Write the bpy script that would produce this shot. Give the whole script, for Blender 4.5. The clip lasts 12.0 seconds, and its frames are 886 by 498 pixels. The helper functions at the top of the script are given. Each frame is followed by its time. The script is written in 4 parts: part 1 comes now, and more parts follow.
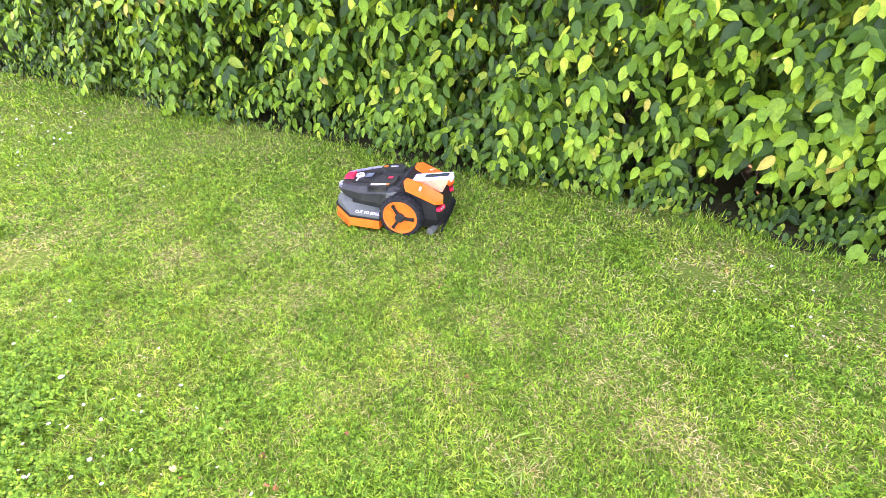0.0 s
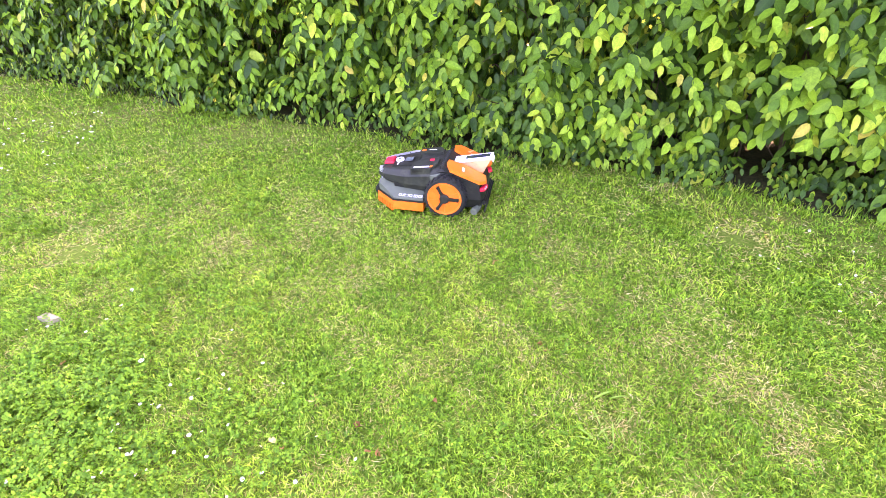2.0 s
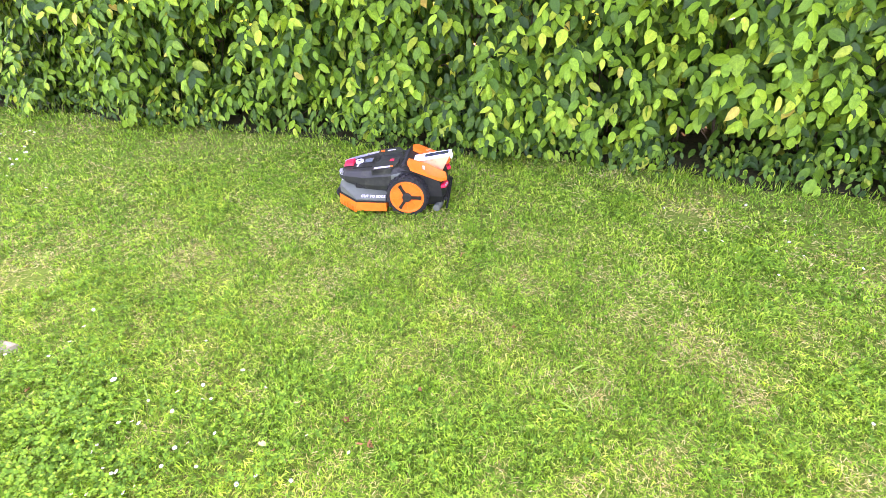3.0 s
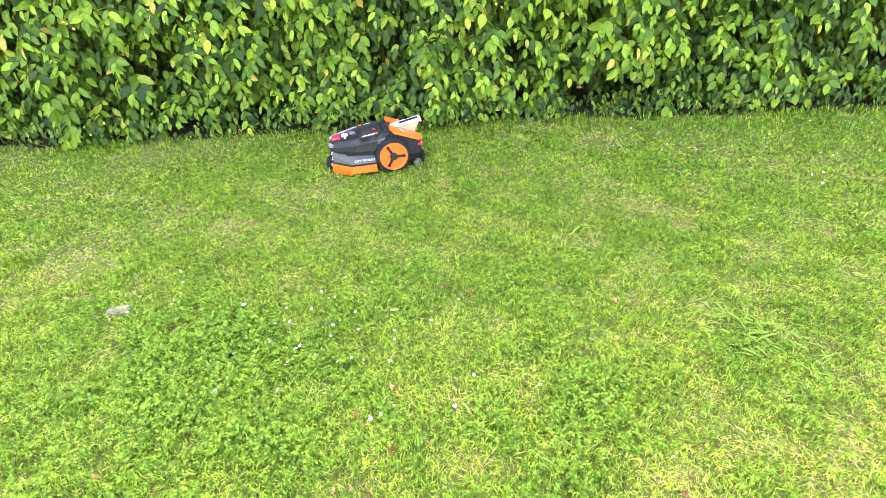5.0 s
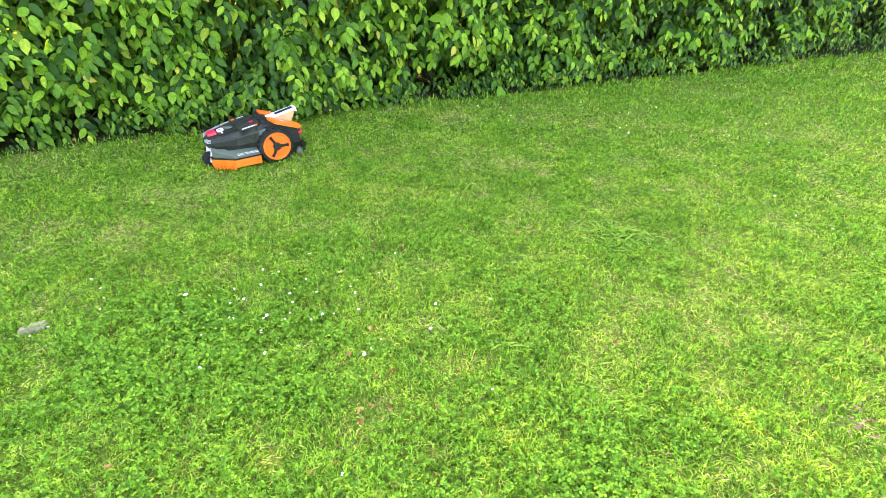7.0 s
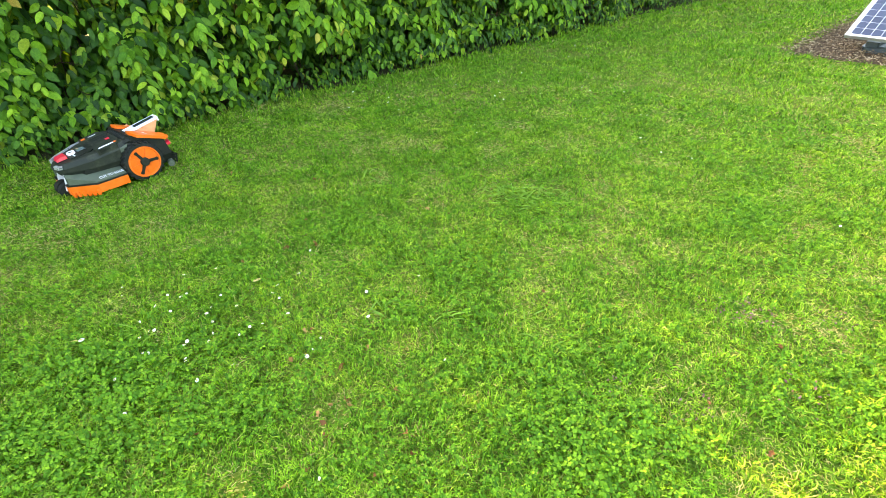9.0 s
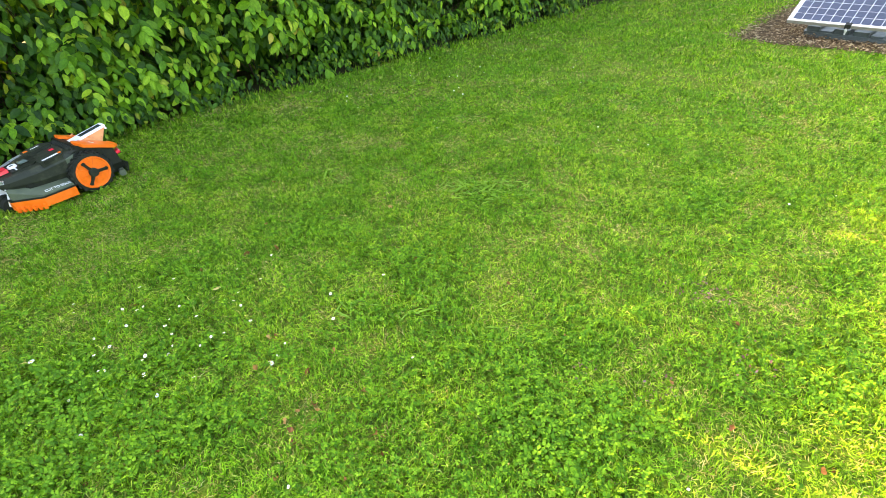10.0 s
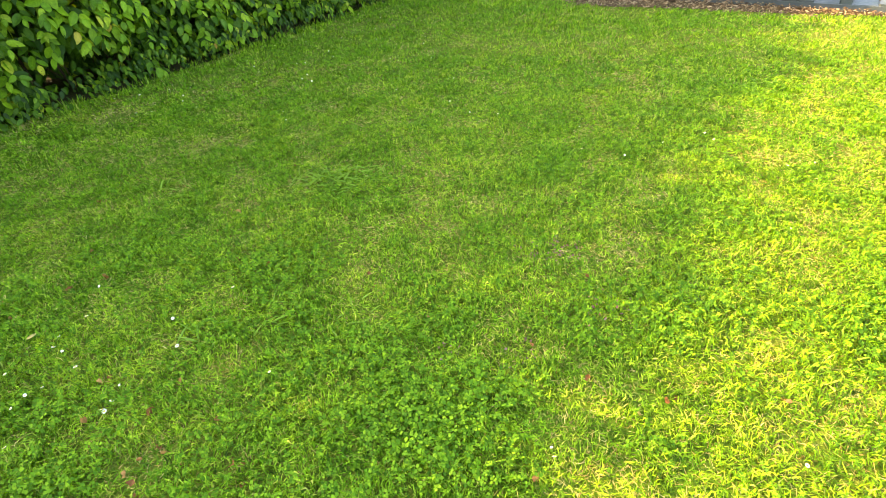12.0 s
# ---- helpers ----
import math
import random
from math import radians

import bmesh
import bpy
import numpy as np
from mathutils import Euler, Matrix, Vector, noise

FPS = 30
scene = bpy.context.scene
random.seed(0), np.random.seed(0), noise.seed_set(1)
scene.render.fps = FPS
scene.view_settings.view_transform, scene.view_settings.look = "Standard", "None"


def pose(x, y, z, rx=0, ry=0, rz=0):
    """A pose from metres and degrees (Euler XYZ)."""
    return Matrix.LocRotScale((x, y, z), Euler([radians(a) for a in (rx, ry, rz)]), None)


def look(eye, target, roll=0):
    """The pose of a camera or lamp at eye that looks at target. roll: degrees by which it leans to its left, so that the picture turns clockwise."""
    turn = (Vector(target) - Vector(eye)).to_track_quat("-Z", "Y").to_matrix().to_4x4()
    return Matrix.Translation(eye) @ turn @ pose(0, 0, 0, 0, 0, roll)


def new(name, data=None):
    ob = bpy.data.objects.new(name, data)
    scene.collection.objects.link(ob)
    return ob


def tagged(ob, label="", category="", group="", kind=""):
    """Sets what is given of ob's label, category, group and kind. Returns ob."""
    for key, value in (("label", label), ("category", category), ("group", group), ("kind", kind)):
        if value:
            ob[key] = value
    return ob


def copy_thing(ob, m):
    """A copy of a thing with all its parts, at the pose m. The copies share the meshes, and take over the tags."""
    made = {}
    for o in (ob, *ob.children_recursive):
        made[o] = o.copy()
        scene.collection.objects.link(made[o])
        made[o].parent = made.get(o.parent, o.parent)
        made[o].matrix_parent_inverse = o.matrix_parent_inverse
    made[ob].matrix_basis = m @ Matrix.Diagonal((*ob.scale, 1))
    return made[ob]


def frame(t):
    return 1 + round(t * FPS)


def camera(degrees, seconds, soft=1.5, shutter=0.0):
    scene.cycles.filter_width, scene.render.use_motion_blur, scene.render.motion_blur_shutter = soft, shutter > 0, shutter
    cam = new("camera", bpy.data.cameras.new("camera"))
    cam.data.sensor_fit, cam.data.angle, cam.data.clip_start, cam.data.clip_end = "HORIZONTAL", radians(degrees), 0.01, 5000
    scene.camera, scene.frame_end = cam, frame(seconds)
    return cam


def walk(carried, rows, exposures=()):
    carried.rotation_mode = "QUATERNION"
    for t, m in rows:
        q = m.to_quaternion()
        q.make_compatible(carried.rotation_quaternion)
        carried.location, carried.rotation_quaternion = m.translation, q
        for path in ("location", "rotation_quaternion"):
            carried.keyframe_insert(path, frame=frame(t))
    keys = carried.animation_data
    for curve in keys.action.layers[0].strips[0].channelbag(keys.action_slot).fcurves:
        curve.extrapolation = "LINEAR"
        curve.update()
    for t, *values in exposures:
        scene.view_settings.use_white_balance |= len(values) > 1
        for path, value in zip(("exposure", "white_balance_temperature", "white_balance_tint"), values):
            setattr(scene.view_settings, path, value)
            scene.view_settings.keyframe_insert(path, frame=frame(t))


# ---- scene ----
PATH = [
    (0, (1.191, -0.322, 1.448), (0.274, 1.077, 0.352), 1.4),
    (0.5, (1.107, -0.281, 1.451), (0.196, 1.125, 0.358), 1.0),
    (1, (1.138, -0.366, 1.434), (0.213, 1.035, 0.346), 1.1),
    (1.5, (1.113, -0.462, 1.413), (0.183, 0.922, 0.308), 1.1),
    (2, (0.982, -0.563, 1.383), (0.106, 0.86, 0.283), 0.0),
    (2.5, (0.957, -0.589, 1.383), (0.155, 0.876, 0.284), -0.7),
    (3, (0.952, -0.657, 1.379), (0.236, 0.861, 0.291), -0.7),
    (3.5, (0.95, -0.881, 1.345), (0.32, 0.686, 0.275), -0.6),
    (3.7, (0.936, -0.986, 1.345), (0.345, 0.601, 0.28), -0.8),
    (5.3, (0.356, -1.723, 1.345), (0.218, -0.025, 0.297), -2.3),
    (5.5, (0.301, -1.758, 1.344), (0.231, -0.056, 0.296), -1.8),
    (6, (0.141, -1.835, 1.328), (0.281, -0.134, 0.285), -0.9),
    (6.5, (0.061, -1.923, 1.319), (0.365, -0.24, 0.281), -0.1),
    (7, (-0.012, -1.97, 1.326), (0.413, -0.323, 0.273), -0.3),
    (7.2, (-0.037, -1.967, 1.327), (0.441, -0.332, 0.278), -0.5),
    (8.8, (-0.156, -1.933, 1.304), (0.634, -0.463, 0.202), -2.8),
    (9, (-0.148, -1.935, 1.303), (0.669, -0.482, 0.198), -3.0),
    (9.5, (-0.133, -1.94, 1.301), (0.738, -0.525, 0.188), -3.4),
    (10, (-0.117, -1.947, 1.295), (0.79, -0.561, 0.174), -3.9),
    (10.5, (-0.074, -1.958, 1.283), (0.882, -0.619, 0.146), -4.4),
    (11, (-0.025, -1.972, 1.271), (0.995, -0.704, 0.108), -4.8),
    (11.5, (0.017, -1.989, 1.258), (1.102, -0.8, 0.071), -5.0),
    (12, (0.055, -2.008, 1.252), (1.226, -0.912, 0.056), -5.0),
]
EXPOSURES = [(0.0, 4.4, 7100, 66), (3.7, 4.4, 7100, 66), (6.0, 4.14, 7100, 44), (9.0, 3.52, 7700, 14), (12.0, 3.16, 8450, 15)]
cam = camera(82.4, 12.0, 0.2)
walk(cam, [(t, look(eye, target, roll)) for t, eye, target, roll in PATH], EXPOSURES)

# ---- light: a low, veiled sun behind the hedge, and the open sky ----
SUN_HEIGHT, SUN_TURN = 27.5, -20.0   # degrees above the horizon, degrees right of +y
SUN_STRENGTH, SKY_STRENGTH = 2.9, 0.15

world = bpy.data.worlds.new("world")
scene.world = world
world.use_nodes = True
sky = world.node_tree.nodes.new("ShaderNodeTexSky")
sky.sky_type = "NISHITA"
sky.sun_disc = False
sky.sun_elevation = radians(SUN_HEIGHT)
sky.sun_rotation = radians(SUN_TURN)
sky.dust_density = 3.0
sky_out = world.node_tree.nodes["Background"]
sky_out.inputs["Strength"].default_value = SKY_STRENGTH
world.node_tree.links.new(sky.outputs[0], sky_out.inputs["Color"])

sun = new("sun", bpy.data.lights.new("sun", "SUN"))
sun.data.energy = SUN_STRENGTH
sun.data.angle = radians(0.8)
sun.data.color = (1.0, 0.67, 0.34)
sun_way = Vector((math.sin(radians(SUN_TURN)) * math.cos(radians(SUN_HEIGHT)),
                  math.cos(radians(SUN_TURN)) * math.cos(radians(SUN_HEIGHT)), math.sin(radians(SUN_HEIGHT))))
sun.matrix_world = look(sun_way * 30, (0, 0, 0))


# ---- materials ----
class Nodes:
    """A small hand for node trees."""

    def __init__(self, name):
        self.mat = bpy.data.materials.new(name)
        self.mat.use_nodes = True
        self.tree = self.mat.node_tree
        self.bsdf = self.tree.nodes["Principled BSDF"]
        self.out = self.tree.nodes["Material Output"]

    def add(self, kind, **values):
        node = self.tree.nodes.new(kind)
        for key, value in values.items():
            node.inputs[key.replace("_", " ")].default_value = value
        return node

    def link(self, a, b):
        self.tree.links.new(a, b)

    def ramp(self, source, stops):
        node = self.tree.nodes.new("ShaderNodeValToRGB")
        spots = node.color_ramp.elements
        while len(spots) < len(stops):
            spots.new(0.5)
        for spot, (at, colour) in zip(spots, stops):
            spot.position = at
            spot.color = (*colour, 1)
        self.link(source, node.inputs[0])
        return node.outputs[0]

    def noise(self, scale, detail=4.0, coords="Object", rough=0.55):
        place = self.tree.nodes.new("ShaderNodeTexCoord")
        node = self.add("ShaderNodeTexNoise", Scale=scale, Detail=detail, Roughness=rough)
        self.link(place.outputs[coords], node.inputs["Vector"])
        return node.outputs[0]

    def mix(self, kind, factor, a, b):
        node = self.tree.nodes.new("ShaderNodeMix")
        node.data_type, node.blend_type = "RGBA", kind
        for value, slot in ((factor, 0), (a, 6), (b, 7)):
            if isinstance(value, (int, float)):
                node.inputs[slot].default_value = value
            elif isinstance(value, tuple):
                node.inputs[slot].default_value = (*value, 1)
            else:
                self.link(value, node.inputs[slot])
        return node.outputs[2]

    def maths(self, kind, a, b=0.0):
        node = self.tree.nodes.new("ShaderNodeMath")
        node.operation = kind
        for slot, value in enumerate((a, b)):
            if isinstance(value, (int, float)):
                node.inputs[slot].default_value = value
            else:
                self.link(value, node.inputs[slot])
        return node.outputs[0]

    def ribs(self):
        """Midrib and slanting side ribs of a leaf, 0 in the hollows to 1 on the midrib."""
        place = self.tree.nodes.new("ShaderNodeUVMap")
        apart = self.tree.nodes.new("ShaderNodeSeparateXYZ")
        self.link(place.outputs[0], apart.inputs[0])
        off = self.maths("ABSOLUTE", apart.outputs[1])
        wave = self.maths("SINE", self.maths("MULTIPLY", self.maths("SUBTRACT", apart.outputs[0], self.maths("MULTIPLY", off, 0.3)), 56.0))
        side = self.maths("MULTIPLY", self.maths("ADD", wave, 1.0), 0.36)
        middle = self.maths("LESS_THAN", off, 0.07)
        return self.maths("MAXIMUM", side, middle)

    def bump(self, height, strength, distance):
        node = self.add("ShaderNodeBump", Strength=strength, Distance=distance)
        self.link(height, node.inputs["Height"])
        self.link(node.outputs[0], self.bsdf.inputs["Normal"])


def plastic(name, colour, rough, dust=0.25, dust_colour=(0.16, 0.17, 0.09), metal=0.0, scale=30.0, sheen=0.5):
    """Moulded plastic or metal with a fine grain, smears and a little dried grass dust."""
    n = Nodes(name)
    smear = n.noise(scale, 6)
    dusty = n.ramp(n.noise(scale * 0.5, 8, rough=0.7), [(0.52, (0, 0, 0)), (0.78, (dust, dust, dust))])
    tone = n.ramp(smear, [(0.3, tuple(0.85 * c for c in colour)), (0.7, tuple(min(1, 1.12 * c) for c in colour))])
    n.link(n.mix("MIX", dusty, tone, dust_colour), n.bsdf.inputs["Base Color"])
    n.link(n.ramp(smear, [(0.3, (rough * 0.8,) * 3), (0.75, (min(1, rough * 1.35),) * 3)]), n.bsdf.inputs["Roughness"])
    n.bsdf.inputs["Metallic"].default_value = metal
    n.bsdf.inputs["Specular IOR Level"].default_value = sheen
    n.bump(n.noise(900, 2), 0.15, 0.0006)
    return n.mat


def leafy(name, stops, back, gloss=0.45, through_share=0.35, patch=None, vein=0.0, grain_size=60, grain_low=0.74, ribs=False, sheen=0.22):
    """A leaf or blade: each one takes its own tone, lets some light through, and has a soft gloss."""
    n = Nodes(name)
    own = n.tree.nodes.new("ShaderNodeNewGeometry").outputs["Random Per Island"]
    tone = n.ramp(own, stops)
    grain = n.noise(grain_size, 3)
    tone = n.mix("MULTIPLY", 0.8, tone, n.ramp(grain, [(0.32, (grain_low, grain_low * 1.05, grain_low * 0.95)), (0.68, (1.36, 1.3, 1.15))]))
    for scale, low, high in patch or ():
        tone = n.mix("MULTIPLY", 1.0, tone, n.ramp(n.noise(scale, 5), [(0.36, low), (0.64, high)]))
    n.link(tone, n.bsdf.inputs["Base Color"])
    n.bsdf.inputs["Roughness"].default_value = gloss
    n.bsdf.inputs["Specular IOR Level"].default_value = sheen
    if ribs:
        rib = n.ribs()
        tone_in = n.mix("MULTIPLY", 1.0, tone, n.ramp(rib, [(0.0, (0.91, 0.93, 0.91)), (0.6, (1.0, 1.0, 1.0)), (1.0, (1.12, 1.08, 1.12))]))
        n.link(tone_in, n.bsdf.inputs["Base Color"])
        n.bump(rib, 0.35, 0.001)
        tone = tone_in
    elif vein:
        n.bump(n.noise(140, 3), vein, 0.003)
    glow = n.add("ShaderNodeBsdfTranslucent")
    n.link(n.mix("MULTIPLY", 1.0, tone, back), glow.inputs["Color"])
    both = n.add("ShaderNodeMixShader", Fac=through_share)
    n.link(n.bsdf.outputs[0], both.inputs[1])
    n.link(glow.outputs[0], both.inputs[2])
    n.link(both.outputs[0], n.out.inputs["Surface"])
    return n.mat


def soil_material():
    """The lawn's floor: thatch, moss and dark soil between the blades; far off it reads as turf."""
    n = Nodes("turf_floor")
    fine = n.noise(70, 8, rough=0.7)
    broad = n.noise(0.9, 5)
    moss = n.ramp(fine, [(0.28, (0.025, 0.055, 0.006)), (0.5, (0.065, 0.14, 0.012)), (0.72, (0.13, 0.22, 0.028))])
    thatch = n.ramp(fine, [(0.28, (0.045, 0.05, 0.012)), (0.5, (0.13, 0.13, 0.03)), (0.75, (0.26, 0.235, 0.07))])
    n.link(n.mix("MIX", n.ramp(broad, [(0.4, (0.1,) * 3), (0.68, (0.75,) * 3)]), moss, thatch), n.bsdf.inputs["Base Color"])
    n.bsdf.inputs["Roughness"].default_value = 1.0
    n.bsdf.inputs["Specular IOR Level"].default_value = 0.0
    n.bump(fine, 0.5, 0.01)
    return n.mat


def chip_material():
    n = Nodes("bark_chip")
    own = n.tree.nodes.new("ShaderNodeNewGeometry").outputs["Random Per Island"]
    tone = n.ramp(own, [(0.0, (0.05, 0.03, 0.014)), (0.4, (0.16, 0.105, 0.05)), (0.75, (0.32, 0.235, 0.13)), (1.0, (0.55, 0.45, 0.3))])
    n.link(n.mix("MULTIPLY", 0.7, tone, n.ramp(n.noise(55, 5), [(0.3, (0.6, 0.58, 0.55)), (0.7, (1.1, 1.1, 1.1))])), n.bsdf.inputs["Base Color"])
    n.bsdf.inputs["Roughness"].default_value = 0.85
    n.bump(n.noise(120, 4), 0.5, 0.004)
    return n.mat


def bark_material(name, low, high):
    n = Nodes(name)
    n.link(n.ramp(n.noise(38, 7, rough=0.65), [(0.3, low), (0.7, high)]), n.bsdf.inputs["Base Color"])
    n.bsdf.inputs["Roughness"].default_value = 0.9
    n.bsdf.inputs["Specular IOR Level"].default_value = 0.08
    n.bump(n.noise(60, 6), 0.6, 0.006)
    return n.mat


def cell_material():
    n = Nodes("solar_cell")
    own = n.tree.nodes.new("ShaderNodeObjectInfo").outputs["Random"]
    tone = n.ramp(own, [(0.0, (0.011, 0.022, 0.052)), (1.0, (0.02, 0.035, 0.074))])
    n.link(n.mix("MULTIPLY", 0.5, tone, n.ramp(n.noise(25, 4), [(0.3, (0.7,) * 3), (0.7, (1.15,) * 3)])), n.bsdf.inputs["Base Color"])
    n.bsdf.inputs["Roughness"].default_value = 0.3
    n.bsdf.inputs["Coat Weight"].default_value = 0.15
    return n.mat


GRASS = leafy("grass_blade", [(0.0, (0.045, 0.12, 0.006)), (0.3, (0.118, 0.295, 0.013)), (0.68, (0.23, 0.475, 0.026)),
                              (0.93, (0.34, 0.535, 0.06)), (1.0, (0.45, 0.5, 0.14))],
              (1.2, 1.2, 0.5), 0.55, 0.32, [(1.4, (0.78, 0.9, 0.75), (1.16, 1.06, 1.1)), (6.0, (0.68, 0.82, 0.7), (1.18, 1.1, 1.08))], 0.0, 38, 0.3, sheen=0.14)
STRAW = leafy("dry_blade", [(0.0, (0.25, 0.19, 0.05)), (0.4, (0.38, 0.33, 0.1)), (0.8, (0.45, 0.41, 0.15)), (1.0, (0.52, 0.48, 0.22))],
              (1.0, 0.95, 0.7), 0.6, 0.2)
CLOVER = leafy("clover_leaf", [(0.0, (0.04, 0.13, 0.009)), (0.5, (0.085, 0.235, 0.014)), (1.0, (0.18, 0.37, 0.022))],
               (1.2, 1.2, 0.5), 0.6, 0.3, sheen=0.12)
# Older leaves, darkened in their colour to deepen the shade in the gaps.
HEDGE_LEAF = leafy("hedge_leaf", [(0.0, (0.01, 0.04, 0.005)), (0.4, (0.025, 0.082, 0.007)), (0.75, (0.054, 0.142, 0.01)), (0.95, (0.108, 0.22, 0.015)),
                                  (1.0, (0.24, 0.3, 0.03))],
                   (1.3, 1.25, 0.5), 0.42, 0.16, [(2.5, (0.85, 0.9, 0.85), (1.12, 1.08, 1.0))], 0.35, ribs=True, sheen=0.13)
# Young leaves at the shoot tips, lightened to carry the hedge's lit front.
YOUNG_LIT_LEAF = leafy("young_hedge_leaf", [(0.0, (0.05, 0.145, 0.01)), (0.4, (0.108, 0.25, 0.015)), (0.8, (0.165, 0.335, 0.021)), (0.975, (0.26, 0.385, 0.032)),
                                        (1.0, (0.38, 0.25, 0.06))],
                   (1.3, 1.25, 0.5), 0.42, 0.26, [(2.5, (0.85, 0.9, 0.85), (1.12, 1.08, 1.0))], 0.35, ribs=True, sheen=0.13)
WEED_LEAF = leafy("weed_leaf", [(0.0, (0.14, 0.33, 0.035)), (1.0, (0.3, 0.5, 0.1))], (1.2, 1.2, 0.6), 0.5, 0.25, None, 0.3)
FALLEN = leafy("fallen_leaf_brown", [(0.0, (0.17, 0.075, 0.025)), (0.5, (0.3, 0.14, 0.05)), (1.0, (0.45, 0.28, 0.1))], (1.1, 0.9, 0.6), 0.6, 0.2, None, 0.4)
PETAL = leafy("petal_white", [(0.0, (0.78, 0.78, 0.76)), (1.0, (0.88, 0.86, 0.86))], (1.0, 1.0, 0.95), 0.6, 0.25)
PURPLE = leafy("purple_bract", [(0.0, (0.12, 0.065, 0.055)), (0.6, (0.2, 0.12, 0.09)), (1.0, (0.27, 0.18, 0.17))], (1.0, 0.9, 1.0), 0.6, 0.2)
YELLOW = leafy("yellow_petal", [(0.0, (0.8, 0.62, 0.03)), (1.0, (0.85, 0.72, 0.05))], (1.0, 1.0, 0.5), 0.5, 0.3)
SOIL = soil_material()
CHIP = chip_material()
BARK = bark_material("hedge_bark", (0.02, 0.018, 0.009), (0.075, 0.06, 0.034))
DARK_GROUND = bark_material("dark_earth", (0.012, 0.013, 0.004), (0.045, 0.045, 0.015))
STONE_PALE = bark_material("weathered_chip", (0.15, 0.14, 0.07), (0.3, 0.285, 0.16))
CELL = cell_material()
ORANGE = plastic("orange_plastic", (0.8, 0.135, 0.006), 0.36, 0.12)
PEACH = plastic("pale_orange_plastic", (0.8, 0.33, 0.15), 0.3, 0.08)
BLACK = plastic("black_plastic", (0.0092, 0.0115, 0.0075), 0.5, 0.14, sheen=0.2)
GREY = plastic("grey_plastic", (0.075, 0.094, 0.06), 0.55, 0.25, scale=18, sheen=0.2)
# Lighter than the black: sky light on the upper deck put into the colour.
CHARCOAL = plastic("charcoal_plastic", (0.0165, 0.021, 0.013), 0.5, 0.2, sheen=0.22)
RUBBER = plastic("tyre_rubber", (0.011, 0.0135, 0.0095), 0.8, 0.35, (0.09, 0.085, 0.05), sheen=0.2)
RED = plastic("red_plastic", (0.68, 0.015, 0.035), 0.35, 0.08)
WHITE = plastic("white_plastic", (0.75, 0.75, 0.74), 0.4, 0.1)
SILVER = plastic("silver_trim", (0.6, 0.61, 0.62), 0.3, 0.1, metal=0.7)
LCD = plastic("display_glass", (0.1, 0.13, 0.13), 0.12, 0.05)
DARK_GLASS = plastic("dark_glass", (0.03, 0.035, 0.045), 0.08, 0.05)
PRINT = plastic("white_print", (0.7, 0.7, 0.69), 0.5, 0.2)
ALLOY = plastic("aluminium_frame", (0.5, 0.51, 0.45), 0.42, 0.1, metal=0.55)
BALLAST = plastic("blue_grey_ballast", (0.055, 0.078, 0.082), 0.5, 0.15)
GRID = plastic("white_backsheet", (0.66, 0.68, 0.7), 0.3, 0.05)


# ---- mesh helpers ----
def part(name, bm, material, parent=None, label=""):
    """Link a bmesh as one mesh object, under a thing or a part."""
    me = bpy.data.meshes.new(name)
    bmesh.ops.recalc_face_normals(bm, faces=bm.faces)
    bm.to_mesh(me)
    bm.free()
    me.materials.append(material)
    ob = new(name, me)
    ob.parent = parent
    return tagged(ob, label) if label else ob


def thing(name, m, label, category, group=""):
    ob = new(name)
    ob.empty_display_size = 0.05
    ob.matrix_world = m
    return tagged(ob, label, category, group)


def rounded(bm, size, segments=2):
    edges = [e for e in bm.edges if len(e.link_faces) == 2 and e.calc_face_angle(0) > 0.35]
    bmesh.ops.bevel(bm, geom=edges, offset=size, segments=segments, affect="EDGES", clamp_overlap=True)
    for f in bm.faces:
        f.smooth = False
    return bm


def rings(sections, close=True):
    """A skin over rings of equal count, with caps."""
    bm = bmesh.new()
    rows = [[bm.verts.new(p) for p in ring] for ring in sections]
    n = len(rows[0])
    for a, b in zip(rows, rows[1:]):
        for i in range(n):
            bm.faces.new((a[i], a[(i + 1) % n], b[(i + 1) % n], b[i]))
    if close:
        bm.faces.new(rows[0][::-1])
        bm.faces.new(rows[-1])
    return bm


def prism(poly, low, high, bevel=0.004):
    """A plate over a plan; low and high are heights, or functions of x and y."""
    at = lambda h, x, y: h(x, y) if callable(h) else h
    bm = rings([[(x, y, at(low, x, y)) for x, y in poly], [(x, y, at(high, x, y)) for x, y in poly]])
    return rounded(bm, bevel) if bevel else bm


def box(size, centre, turn=None, bevel=0.003):
    bm = bmesh.new()
    m = Matrix.LocRotScale(centre, Euler([radians(a) for a in turn]) if turn else None, size)
    bmesh.ops.create_cube(bm, size=1, matrix=m)
    return rounded(bm, bevel) if bevel else bm


def tube(points, radius, sides=8):
    """A round bar along points; radius may be one number or one per point."""
    pts = [Vector(p) for p in points]
    sizes = radius if isinstance(radius, (list, tuple)) else [radius] * len(pts)
    out = []
    for i, p in enumerate(pts):
        way = (pts[min(i + 1, len(pts) - 1)] - pts[max(i - 1, 0)]).normalized()
        a = way.cross(Vector((0, 0, 1)) if abs(way.z) < 0.9 else Vector((1, 0, 0))).normalized()
        b = way.cross(a)
        out.append([p + sizes[i] * (math.cos(t) * a + math.sin(t) * b) for t in (2 * math.pi * k / sides for k in range(sides))])
    return rings(out)


def turned(profile, axis_m, steps=36):
    """A body of revolution: profile of (along, radius), about the local x of axis_m."""
    bm = rings([[axis_m @ Vector((a, r * math.cos(t), r * math.sin(t))) for t in (2 * math.pi * k / steps for k in range(steps))] for a, r in profile])
    return bm


